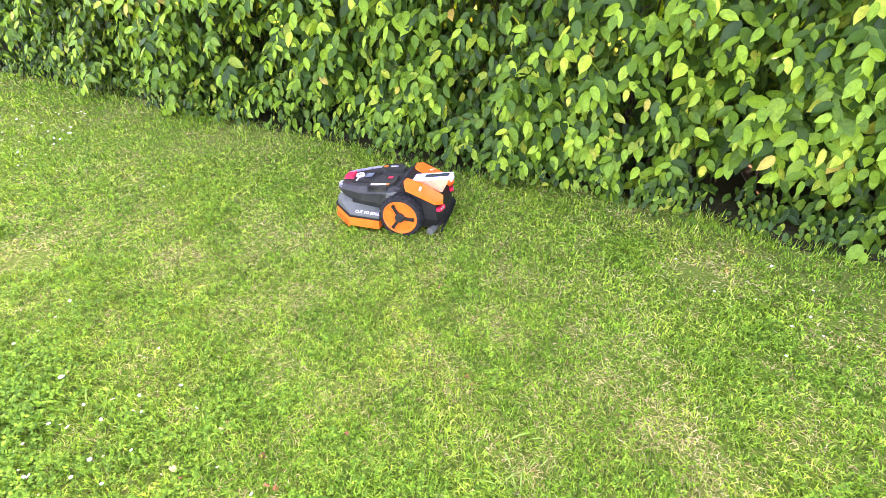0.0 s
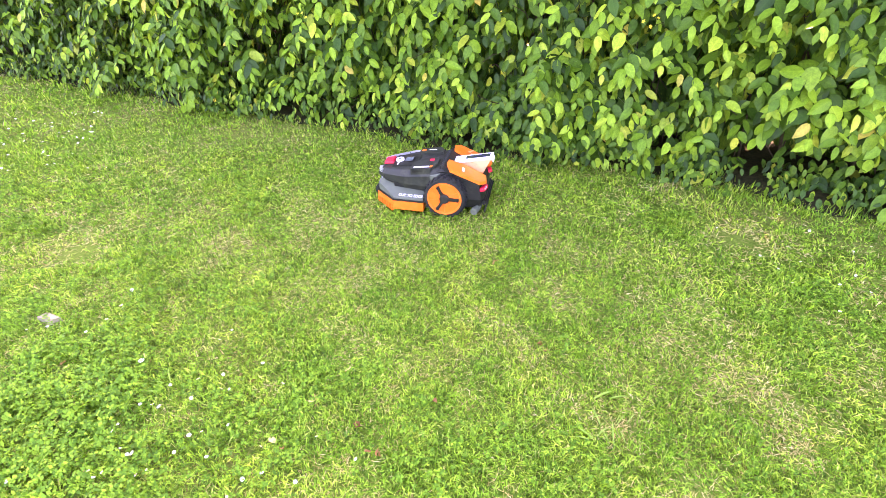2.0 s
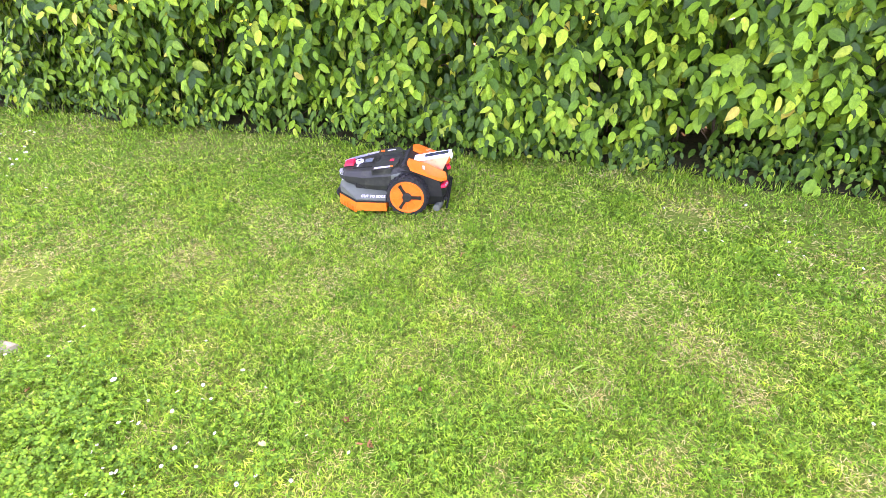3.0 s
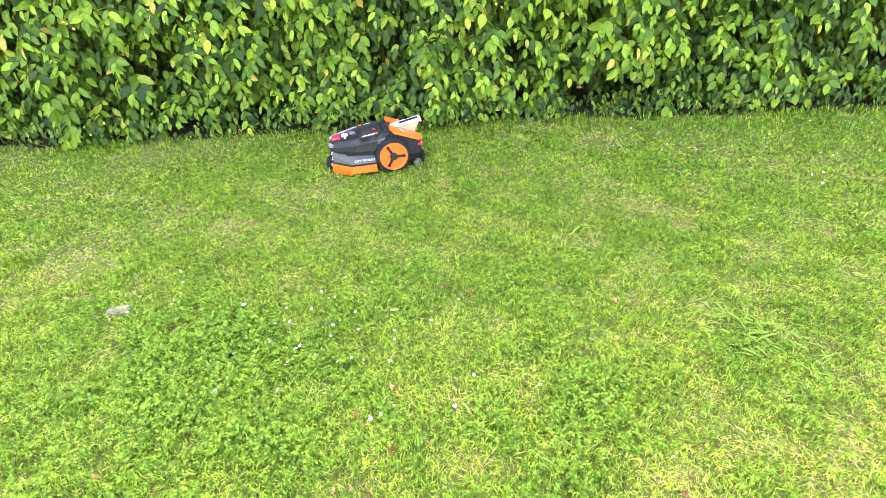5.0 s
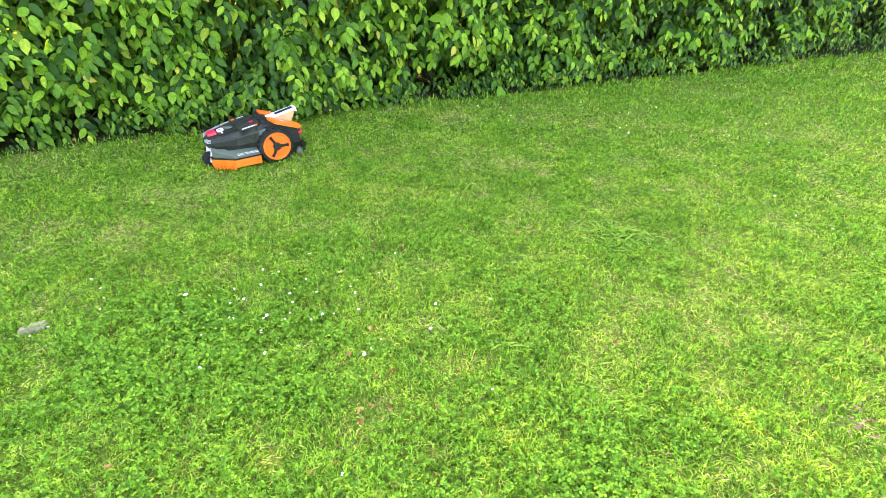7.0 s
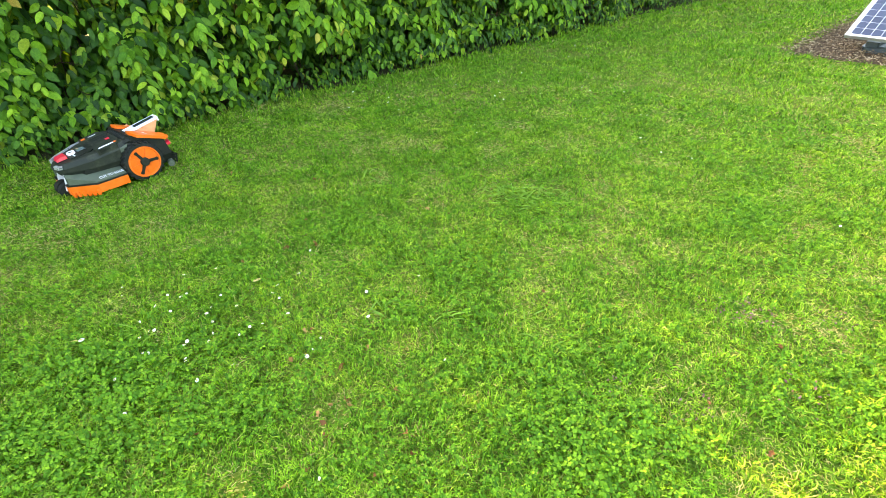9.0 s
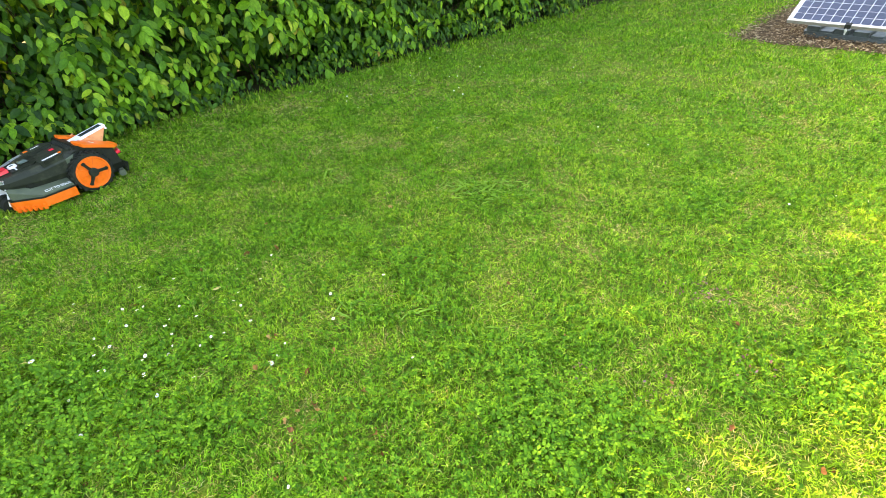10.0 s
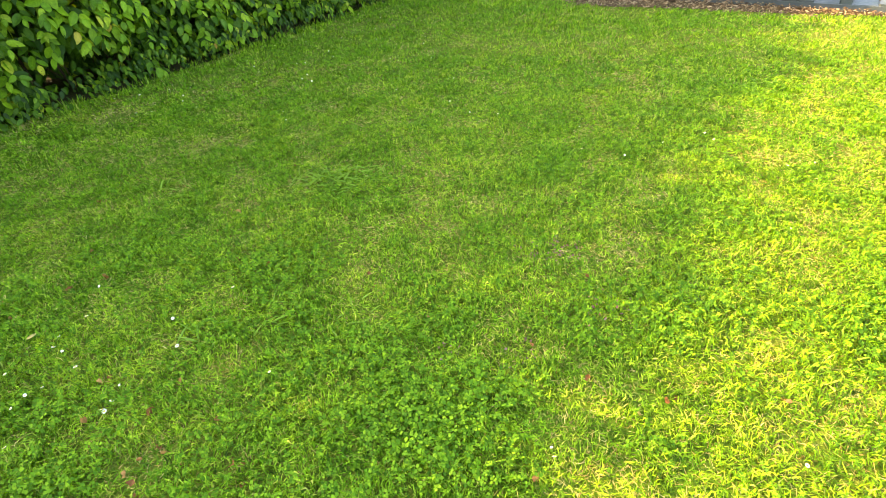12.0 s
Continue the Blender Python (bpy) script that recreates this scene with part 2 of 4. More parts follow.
def join(*parts_of):
    """Several bmeshes of one part as one."""
    whole = bmesh.new()
    for bm in parts_of:
        me = bpy.data.meshes.new("scrap")
        bm.to_mesh(me)
        whole.from_mesh(me)
        bpy.data.meshes.remove(me)
        bm.free()
    return whole


def tri_mesh(name, verts, tris, material, plan=None):
    """A mesh from arrays of corners and triangles; plan gives each corner its place on the leaf."""
    me = bpy.data.meshes.new(name)
    me.vertices.add(len(verts))
    me.vertices.foreach_set("co", np.ascontiguousarray(verts, dtype=np.float32).ravel())
    me.loops.add(3 * len(tris))
    me.loops.foreach_set("vertex_index", np.ascontiguousarray(tris, dtype=np.int32).ravel())
    me.polygons.add(len(tris))
    me.polygons.foreach_set("loop_start", np.arange(0, 3 * len(tris), 3, dtype=np.int32))
    me.update(calc_edges=True)
    if plan is not None:
        me.uv_layers.new(name="leaf_plan")
        me.uv_layers[0].data.foreach_set("uv", np.ascontiguousarray(np.asarray(plan)[np.asarray(tris).ravel()], dtype=np.float32).ravel())
    me.materials.append(material)
    return me


def lettering(text, size, m, material, parent, name="lettering"):
    """Flat letters as a mesh on a part."""
    curve = bpy.data.curves.new(name, "FONT")
    curve.body, curve.size, curve.extrude = text, size, 0.0004
    curve.align_x, curve.align_y = "CENTER", "CENTER"
    scrap = new(name, curve)
    me = bpy.data.meshes.new_from_object(scrap.evaluated_get(bpy.context.evaluated_depsgraph_get()))
    bpy.data.objects.remove(scrap)
    bpy.data.curves.remove(curve)
    me.transform(m)
    me.materials.append(material)
    ob = new(name, me)
    ob.parent = parent
    return tagged(ob, "white printed words " + text.lower())


rng = np.random.default_rng(7)


def field(x, y, size, seed):
    """Smooth value noise in 0..1 over the plan."""
    table = np.random.default_rng(seed).random((64, 64))
    u, v = np.asarray(x) / size + 31.3, np.asarray(y) / size + 17.7
    i, j = np.floor(u).astype(int), np.floor(v).astype(int)
    a, b = u - i, v - j
    a, b = a * a * (3 - 2 * a), b * b * (3 - 2 * b)
    g = lambda p, q: table[p % 64, q % 64]
    return (g(i, j) * (1 - a) + g(i + 1, j) * a) * (1 - b) + (g(i, j + 1) * (1 - a) + g(i + 1, j + 1) * a) * b


# ---- ground ----
def ground():
    bm = bmesh.new()
    bmesh.ops.create_grid(bm, x_segments=40, y_segments=40, size=150)
    ob = part("ground", bm, SOIL)
    return tagged(ob, "flat garden lawn of patchy green grass and thatch", "lawn", kind="structure")


ground()

# The hedge's foot runs along a straight line; u goes along it, v out towards the lawn.
HEDGE_FOOT, HEDGE_TURN = (0.0, 2.42), 7.7
HEDGE_LONG = (-8.5, 12.0)
HEDGE_TOP = 2.42
ALONG = np.array([math.cos(radians(HEDGE_TURN)), math.sin(radians(HEDGE_TURN))])
OUT = np.array([ALONG[1], -ALONG[0]])


def hedge_v(x, y):
    """How far a place lies in front of the hedge's foot line."""
    return (x - HEDGE_FOOT[0]) * OUT[0] + (y - HEDGE_FOOT[1]) * OUT[1]


# The bark-chip bed under the solar panel.
BED = [(5.46, 0.9), (5.4, 0.5), (5.52, 0.05), (5.62, -0.4), (5.68, -1.0), (5.9, -1.9), (6.1, -2.8), (9.5, -2.8), (9.5, 1.7), (7.4, 1.28), (6.2, 1.04)]


def in_bed(x, y):
    inside = np.zeros(np.shape(x), bool)
    for (ax, ay), (bx, by) in zip(BED, BED[1:] + BED[:1]):
        cross = (ay > y) != (by > y)
        inside ^= cross & (x < (bx - ax) * (y - ay) / (by - ay + 1e-9) + ax)
    return inside


# Worn and lush spots of the lawn: x, y, radius, dryness (negative: lush clover).
SPOTS = [(-1.62, 0.26, 0.13, 2.2), (-1.75, 0.15, 0.3, 0.8), (-1.5, 0.75, 0.5, 0.45), (-0.3, 0.75, 0.5, 0.35), (0.9, 1.3, 0.7, 0.4), (1.2, 0.5, 0.5, 0.25),
         (-0.6, -0.45, 0.5, -1.3), (-1.45, 1.25, 0.4, -0.7), (0.65, -1.3, 0.4, -0.8), (0.2, 0.65, 0.35, -0.5),
         (1.0, -0.3, 0.5, -0.3), (1.0, 1.14, 0.13, 1.5), (1.28, 1.03, 0.13, 1.5), (1.1, 2.02, 0.16, 1.4), (2.91, 0.02, 0.15, 1.3),
         (3.03, 0.28, 0.16, 1.3), (1.4, 0.84, 0.11, 1.3), (3.08, 1.25, 0.2, 1.2), (0.27, 0.88, 0.16, 1.2), (1.17, 2.16, 0.2, 1.1)]


def dryness(x, y):
    d = 0.34 * field(x, y, 0.8, 3) + 0.3 * field(x, y, 0.3, 5) + 0.75 * field(x, y, 0.12, 4) ** 2 - 0.47 + 0.11 * np.clip((y + 0.2) / 1.5, -1, 1) * np.clip((2.5 - x) / 2, -0.3, 1)
    for sx, sy, r, k in SPOTS:
        d = d + 0.5 * k * np.exp(-((x - sx) ** 2 + (y - sy) ** 2) / (r * r) * 1.6)
    return d


def turf_edge(x, y):
    """Where the grass gives way to bare ground in front of the hedge; it runs in under the leaves at one stretch."""
    u = (x - HEDGE_FOOT[0]) * ALONG[0] + (y - HEDGE_FOOT[1]) * ALONG[1]
    return -0.06 + 0.16 * (field(u, 0 * u, 0.4, 61) - 0.5) - 0.2 * np.exp(-((u - 0.6) / 0.7) ** 2)


def spread(x0, x1, y0, y1, per_m2):
    n = int((x1 - x0) * (y1 - y0) * per_m2)
    x, y = rng.uniform(x0, x1, n), rng.uniform(y0, y1, n)
    keep = (hedge_v(x, y) > turf_edge(x, y) + rng.normal(0, 0.035, n)) & ~in_bed(x + rng.normal(0, 0.06, n), y + rng.normal(0, 0.06, n))
    return x[keep], y[keep]


def blade_arrays(x, y, tall, long, wide, plain):
    """Blades at x, y that rise, arch over and curl sideways; plain ones are single triangles."""
    n = len(x)
    # neighbours lean a little the same way, in small whorls
    turn = 9.0 * field(x, y, 0.11, 52) + rng.normal(0, 1.6, n)
    ahead = np.stack([np.cos(turn), np.sin(turn), np.zeros(n)], 1)
    beside = np.stack([-np.sin(turn), np.cos(turn), np.zeros(n)], 1)
    up = np.array([0, 0, 1.0])
    roll = rng.normal(0, 0.55, n)[:, None]
    half = (beside * np.cos(roll) + up * np.sin(roll)) * wide[:, None] / 2
    foot = np.stack([x, y, np.full(n, -0.002)], 1)
    droop = rng.uniform(0.35, 1.15, n)
    curl = rng.normal(0, 0.2, n) * long
    tip = foot + ahead * long[:, None] + up * (tall * droop)[:, None] - beside * curl[:, None]
    if plain:
        verts = np.stack([foot - 1.25 * half, foot + 1.25 * half, foot + 0.7 * (tip - foot) + up * (0.4 * tall)[:, None]], 1).reshape(-1, 3)
        return verts, np.arange(3 * n).reshape(-1, 3)
    mid = foot + ahead * (long * rng.uniform(0.3, 0.55, n))[:, None] + up * (tall * rng.uniform(0.7, 1.0, n))[:, None] + beside * curl[:, None]
    verts = np.stack([foot - 0.6 * half, foot + 0.6 * half, mid - half, mid + half, tip], 1).reshape(-1, 3)
    tris = np.array([(0, 1, 3), (0, 3, 2), (2, 3, 4)])
    return verts, (np.arange(n)[:, None, None] * 5 + tris).reshape(-1, 3)


LAWN_MIDDLES, LAWN_NEAR, LAWN_DENSE = ((0.35, -0.45), (0.9, -1.5)), 1.55, 22500


def lawn_thinning(x, y):
    """How far off a spot of the lawn is, and its share of the densest turf."""
    off = np.minimum(*(np.hypot((x - mx) / 1.15, y - my) for mx, my in LAWN_MIDDLES))
    share = np.clip(LAWN_NEAR / np.maximum(off, 0.1), 0, 1) ** 1.75
    return off, share * np.clip(1 + (y + 2.9) / 0.9, 0.06, 1)


def lawn():
    """All grass blades: arched ones in the middle, broader and plainer ones farther off."""
    green, dry = ([], [], [0]), ([], [], [0])
    tiles = [(-2.5, 3.5, -4.5, 3.0), (-9.0, -2.5, -4.5, 2.4), (3.5, 10.5, -4.5, 4.3)]
    for x0, x1, y0, y1 in tiles:
        x, y = spread(x0, x1, y0, y1, LAWN_DENSE)
        off, share = lawn_thinning(x, y)
        kept = rng.random(len(x)) < share
        x, y, off, share = x[kept], y[kept], off[kept], share[kept]
        n = len(x)
        d = dryness(x, y)
        # thinner turf and more straw where it is dry
        dice = rng.random(n)
        straw = dice < np.clip(0.13 + 0.7 * d, 0.04, 0.62) * np.clip(3.2 - 2.6 * d, 0.06, 1)
        bare = ~straw & (dice < np.clip(0.9 * d - 0.05, 0.0, 0.97))
        lush = np.clip(0.6 - d, 0.15, 1.0)
        tuft = field(x, y, 0.06, 8)
        broad = np.clip(share ** -0.5, 1, 3.6)
        tall = (0.007 + 0.026 * tuft ** 1.5 * (0.6 + 0.4 * broad) + 0.008 * lush) * rng.uniform(0.5, 1.25, n)
        tall *= 1 + 0.45 * np.clip(1 - hedge_v(x, y) / 0.3, 0, 1)   # the mower leaves it longer at the hedge
        long = (0.011 + 0.022 * rng.random(n) + 0.012 * lush * rng.random(n)) * (0.75 + 0.25 * broad)
        wide = rng.uniform(0.0024, 0.0050, n) * broad
        for chosen, lot, low in ((~straw & ~bare, green, 1.0), (straw, dry, 0.5)):
            for plain in (False, True):
                pick = chosen & ((off > 2.9) == plain)
                v, t = blade_arrays(x[pick], y[pick], tall[pick] * low, long[pick] * (1.0 if low == 1.0 else 1.3), wide[pick] * (1.0 if low == 1.0 else 0.6), plain)
                lot[0].append(v), lot[1].append(t + lot[2][0])
                lot[2][0] += len(v)
    ob = new("grass", tri_mesh("grass", np.concatenate(green[0]), np.concatenate(green[1]), GRASS))
    tagged(ob, "short mown green grass blades of the lawn", "grass", kind="stuff")
    ob = new("dry_grass", tri_mesh("dry_grass", np.concatenate(dry[0]), np.concatenate(dry[1]), STRAW))
    tagged(ob, "straw-coloured dry grass lying in the lawn", "dry grass", kind="stuff")


lawn()


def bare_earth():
    """The strip of dark bare ground under the hedge."""
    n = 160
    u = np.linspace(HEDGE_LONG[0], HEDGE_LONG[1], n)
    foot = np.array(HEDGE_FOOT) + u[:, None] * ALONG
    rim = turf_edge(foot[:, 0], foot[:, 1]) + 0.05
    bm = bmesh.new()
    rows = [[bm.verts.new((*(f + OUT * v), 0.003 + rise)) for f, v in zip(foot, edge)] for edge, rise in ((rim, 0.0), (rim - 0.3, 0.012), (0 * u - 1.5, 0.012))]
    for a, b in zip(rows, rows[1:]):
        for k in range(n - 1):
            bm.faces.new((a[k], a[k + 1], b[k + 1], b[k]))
    tagged(part("bare_earth", bm, DARK_GROUND), "strip of dark bare ground under the hedge", "bare earth", kind="structure")


bare_earth()


def clover():
    """Three-leaved clover and other small broad weeds in the lush spots."""
    x, y = spread(-3.3, 5.0, -2.6, 2.6, 6500)
    d = dryness(x, y)
    keep = rng.random(len(x)) < np.clip(0.3 * field(x, y, 0.16, 31) + 0.02 - 1.6 * d, 0.02, 0.9) * np.clip(1.5 - 0.25 * np.hypot(x - 0.5, y + 0.8), 0.25, 1)
    x, y = x[keep], y[keep]
    n = len(x)
    rich = np.clip(0.1 - 1.5 * d[keep], 0, 1)
    tall, size, spin = rng.uniform(0.014, 0.034, n) * (1 + 0.5 * rich), rng.uniform(0.005, 0.009, n) * (1 + 0.4 * rich), rng.uniform(0, 6.3, n)
    tilt = rng.normal(0, 0.5, (n, 2))
    verts = []
    for k in range(3):
        a = spin + k * 2.094
        c, s = np.cos(a), np.sin(a)
        for along, across, lift in ((0.05, 0, 0), (0.7, 0.55, 0.12), (1.15, 0, -0.05), (0.7, -0.55, 0.12)):
            px, py = (along * c - across * s) * size, (along * s + across * c) * size
            verts.append(np.stack([x + px, y + py, tall + lift * size + px * tilt[:, 0] + py * tilt[:, 1]], 1))
    verts = np.stack(verts, 1).reshape(-1, 3)
    leaf = np.array([(4 * k, 4 * k + 1, 4 * k + 2) for k in range(3)] + [(4 * k, 4 * k + 2, 4 * k + 3) for k in range(3)])
    ob = new("clover", tri_mesh("clover", verts, (np.arange(n)[:, None, None] * 12 + leaf).reshape(-1, 3), CLOVER))
    tagged(ob, "patches of small green clover leaves in the lawn", "clover", kind="stuff")


clover()


# ---- hedge ----
LEAF_RINGS = [(0.1, 0.31), (0.34, 0.5), (0.66, 0.44), (0.87, 0.22)]


def leaf_template(fine=True, stations=((0.25, 0.42), (0.65, 0.42))):
    """A pointed oval leaf along +x, folded a little at its midrib, tip drooping."""
    stations = LEAF_RINGS if fine else stations
    pts = [(0, 0, 0)]
    for a, w in stations:
        sag = -0.22 * a * a
        pts += [(a, 0, sag - 0.05), (a, w, sag + 0.035), (a, -w, sag + 0.035)]
    pts.append((1.0, 0, -0.27))
    k, tip, tris = len(stations), len(pts) - 1, []
    for s in (1, 2):
        flip = s == 2
        add = lambda *t: tris.append(t[::-1] if flip else t)
        add(0, 1, 1 + s)
        for i in range(k - 1):
            m, e, m2, e2 = 1 + 3 * i, 1 + 3 * i + s, 4 + 3 * i, 4 + 3 * i + s
            add(m, m2, e2)
            add(m, e2, e)
        add(1 + 3 * (k - 1), tip, 1 + 3 * (k - 1) + s)
    return np.array(pts, float), np.array(tris)


def hedge_face(u, z):
    """How far the hedge's skin stands out at u and height z."""
    lumps = 0.24 * (field(u, z, 0.5, 21) - 0.5) + 0.2 * (field(u, z, 0.2, 22) - 0.5) + 0.16 * (field(u, z * 0.3, 1.3, 23) - 0.5)
    return lumps - 0.16 * np.exp(-z / 0.12) - 0.1 * np.clip(z - 1.5, 0, 1) ** 2


def hedge_crown(u):
    """How far the clipped top rises and falls along the hedge, with shoots above it."""
    swell = 0.13 * np.exp(-((u - 3.3) / 1.0) ** 2)
    return swell + 0.13 * (field(u, 0 * u, 0.35, 41) - 0.5) + 0.08 * (field(u, 0 * u, 0.12, 42) - 0.5)


def hedge_foot(u):
    """The height at which the leaves begin."""
    return 0.045 + 0.26 * np.clip(field(u, 0 * u, 0.45, 25) - 0.35, 0, 1) + 0.08 * field(u, 0 * u, 0.15, 26)


def hollow(u, z):
    """The dark hollow low in the hedge, where hardly any leaf hangs."""
    return ((u - 1.25) / 0.38) ** 2 + ((z - 0.23) / 0.13) ** 2 < 1


def leaf_poses(n, u0, u1, z0, z1, deep0, deep1, size):
    """Places, axes and sizes of n hanging leaves in a slab of the hedge."""
    u, z = rng.uniform(u0, u1, n), rng.uniform(z0, z1, n)
    keep = (z > hedge_foot(u) * (1 + rng.normal(0, 0.25, n))) | (deep0 >= 0.3) | (deep1 >= 0.7) | (size < 0.07)   # small low undergrowth fills the foot
    clumps = field(u, z, 0.17, 27)
    keep &= (rng.random(n) < 2.0 * clumps - 0.15) | (deep0 >= 0.3)
    keep &= ~hollow(u, z) | (deep0 >= 0.3) | (rng.random(n) < 0.08)
    u, z = u[keep], z[keep]
    n = len(u)
    z = z + hedge_crown(u) * np.clip((z - 1.5) / 0.9, 0, 1)
    v = hedge_face(u, z) - rng.uniform(deep0, deep1, n) + np.clip(rng.normal(0, 0.03, n), -0.05, 0.09)
    x = HEDGE_FOOT[0] + u * ALONG[0] + v * OUT[0]
    y = HEDGE_FOOT[1] + u * ALONG[1] + v * OUT[1]
    place = np.stack([x, y, z + 0.03], 1)
    a, o, up = np.array([*ALONG, 0]), np.array([*OUT, 0]), np.array([0, 0, 1.0])
    way = rng.normal(0, 0.42, n)[:, None] * a + rng.normal(0.42, 0.3, n)[:, None] * o + rng.normal(-0.72, 0.34, n)[:, None] * up
    way /= np.linalg.norm(way, axis=1)[:, None]
    face = o + rng.normal(0.75, 0.45, n)[:, None] * up + rng.normal(0, 0.55, n)[:, None] * a
    across = np.cross(face, way)
    across /= np.linalg.norm(across, axis=1)[:, None]
    face = np.cross(way, across)
    return place, way, across, face, rng.uniform(0.62, 1.15, n) * size


def sprays(n, u0, u1, z0, z1, size):
    """Leaves of n drooping side shoots, set left and right in turn along each."""
    u, z = rng.uniform(u0, u1, n), rng.uniform(z0, z1 + 0.1, n)
    keep = (z > hedge_foot(u) * 0.6 + 0.02) & (rng.random(n) < np.clip(3.0 * (field(u, z, 0.2, 29) - 0.24), 0, 1)) & ~hollow(u, z)
    u, z = u[keep], z[keep]
    a, o, up = np.array([*ALONG, 0]), np.array([*OUT, 0]), np.array([0, 0, 1.0])
    places, ways, acrosses, faces, sizes, young = [], [], [], [], [], []
    for su, sz in zip(u, z):
        v = float(hedge_face(su, sz)) - rng.uniform(0.08, 0.22)
        p = np.array([HEDGE_FOOT[0] + su * ALONG[0] + v * OUT[0], HEDGE_FOOT[1] + su * ALONG[1] + v * OUT[1], sz + 0.05])
        way = rng.normal(0, 0.55) * a + rng.uniform(0.4, 1.0) * o + rng.uniform(-0.5, 0.35) * up
        way /= np.linalg.norm(way)
        count, big = int(rng.integers(4, 9)), size * rng.uniform(0.75, 1.2)
        for k in range(count):
            way = way - 0.16 * up
            way /= np.linalg.norm(way)
            p = p + way * big * 0.36
            if p[2] < 0.045 or (hollow(su, p[2]) and k > 0):
                break
            side = np.cross(way, up)
            side /= np.linalg.norm(side) + 1e-9
            sign = 1 if k % 2 else -1
            leaf = way * rng.uniform(0.2, 0.8) + side * sign * rng.uniform(0.35, 1.2) - up * rng.uniform(-0.05, 0.75)
            if k == count - 1:
                leaf = way - 0.5 * up
            leaf /= np.linalg.norm(leaf)
            face = up * rng.uniform(0.3, 1.1) + o * rng.uniform(0.35, 1.1) + rng.normal(0, 0.35, 3)
            across = np.cross(face, leaf)
            across /= np.linalg.norm(across) + 1e-9
            places.append(p), ways.append(leaf), acrosses.append(across), faces.append(np.cross(leaf, across))
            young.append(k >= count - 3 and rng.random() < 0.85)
            sizes.append(big * (0.7 + 0.35 * math.sin(math.pi * (k + 0.7) / count)) * rng.uniform(0.85, 1.15))
    return np.array(places), np.array(ways), np.array(acrosses), np.array(faces), np.array(sizes), np.array(young)


def leaf_arrays(poses, template):
    pts, tris = template
    place, way, across, face, size = poses[:5]
    n = len(place)
    broad = rng.uniform(0.47, 0.64, n)
    verts = place[:, None] + size[:, None, None] * (pts[None, :, :1] * way[:, None] + pts[None, :, 1:2] * broad[:, None, None] * across[:, None] + pts[None, :, 2:] * face[:, None])
    return verts.reshape(-1, 3), (np.arange(n)[:, None, None] * len(pts) + tris).reshape(-1, 3), np.tile(pts[:, :2] * (1, 2), (n, 1))


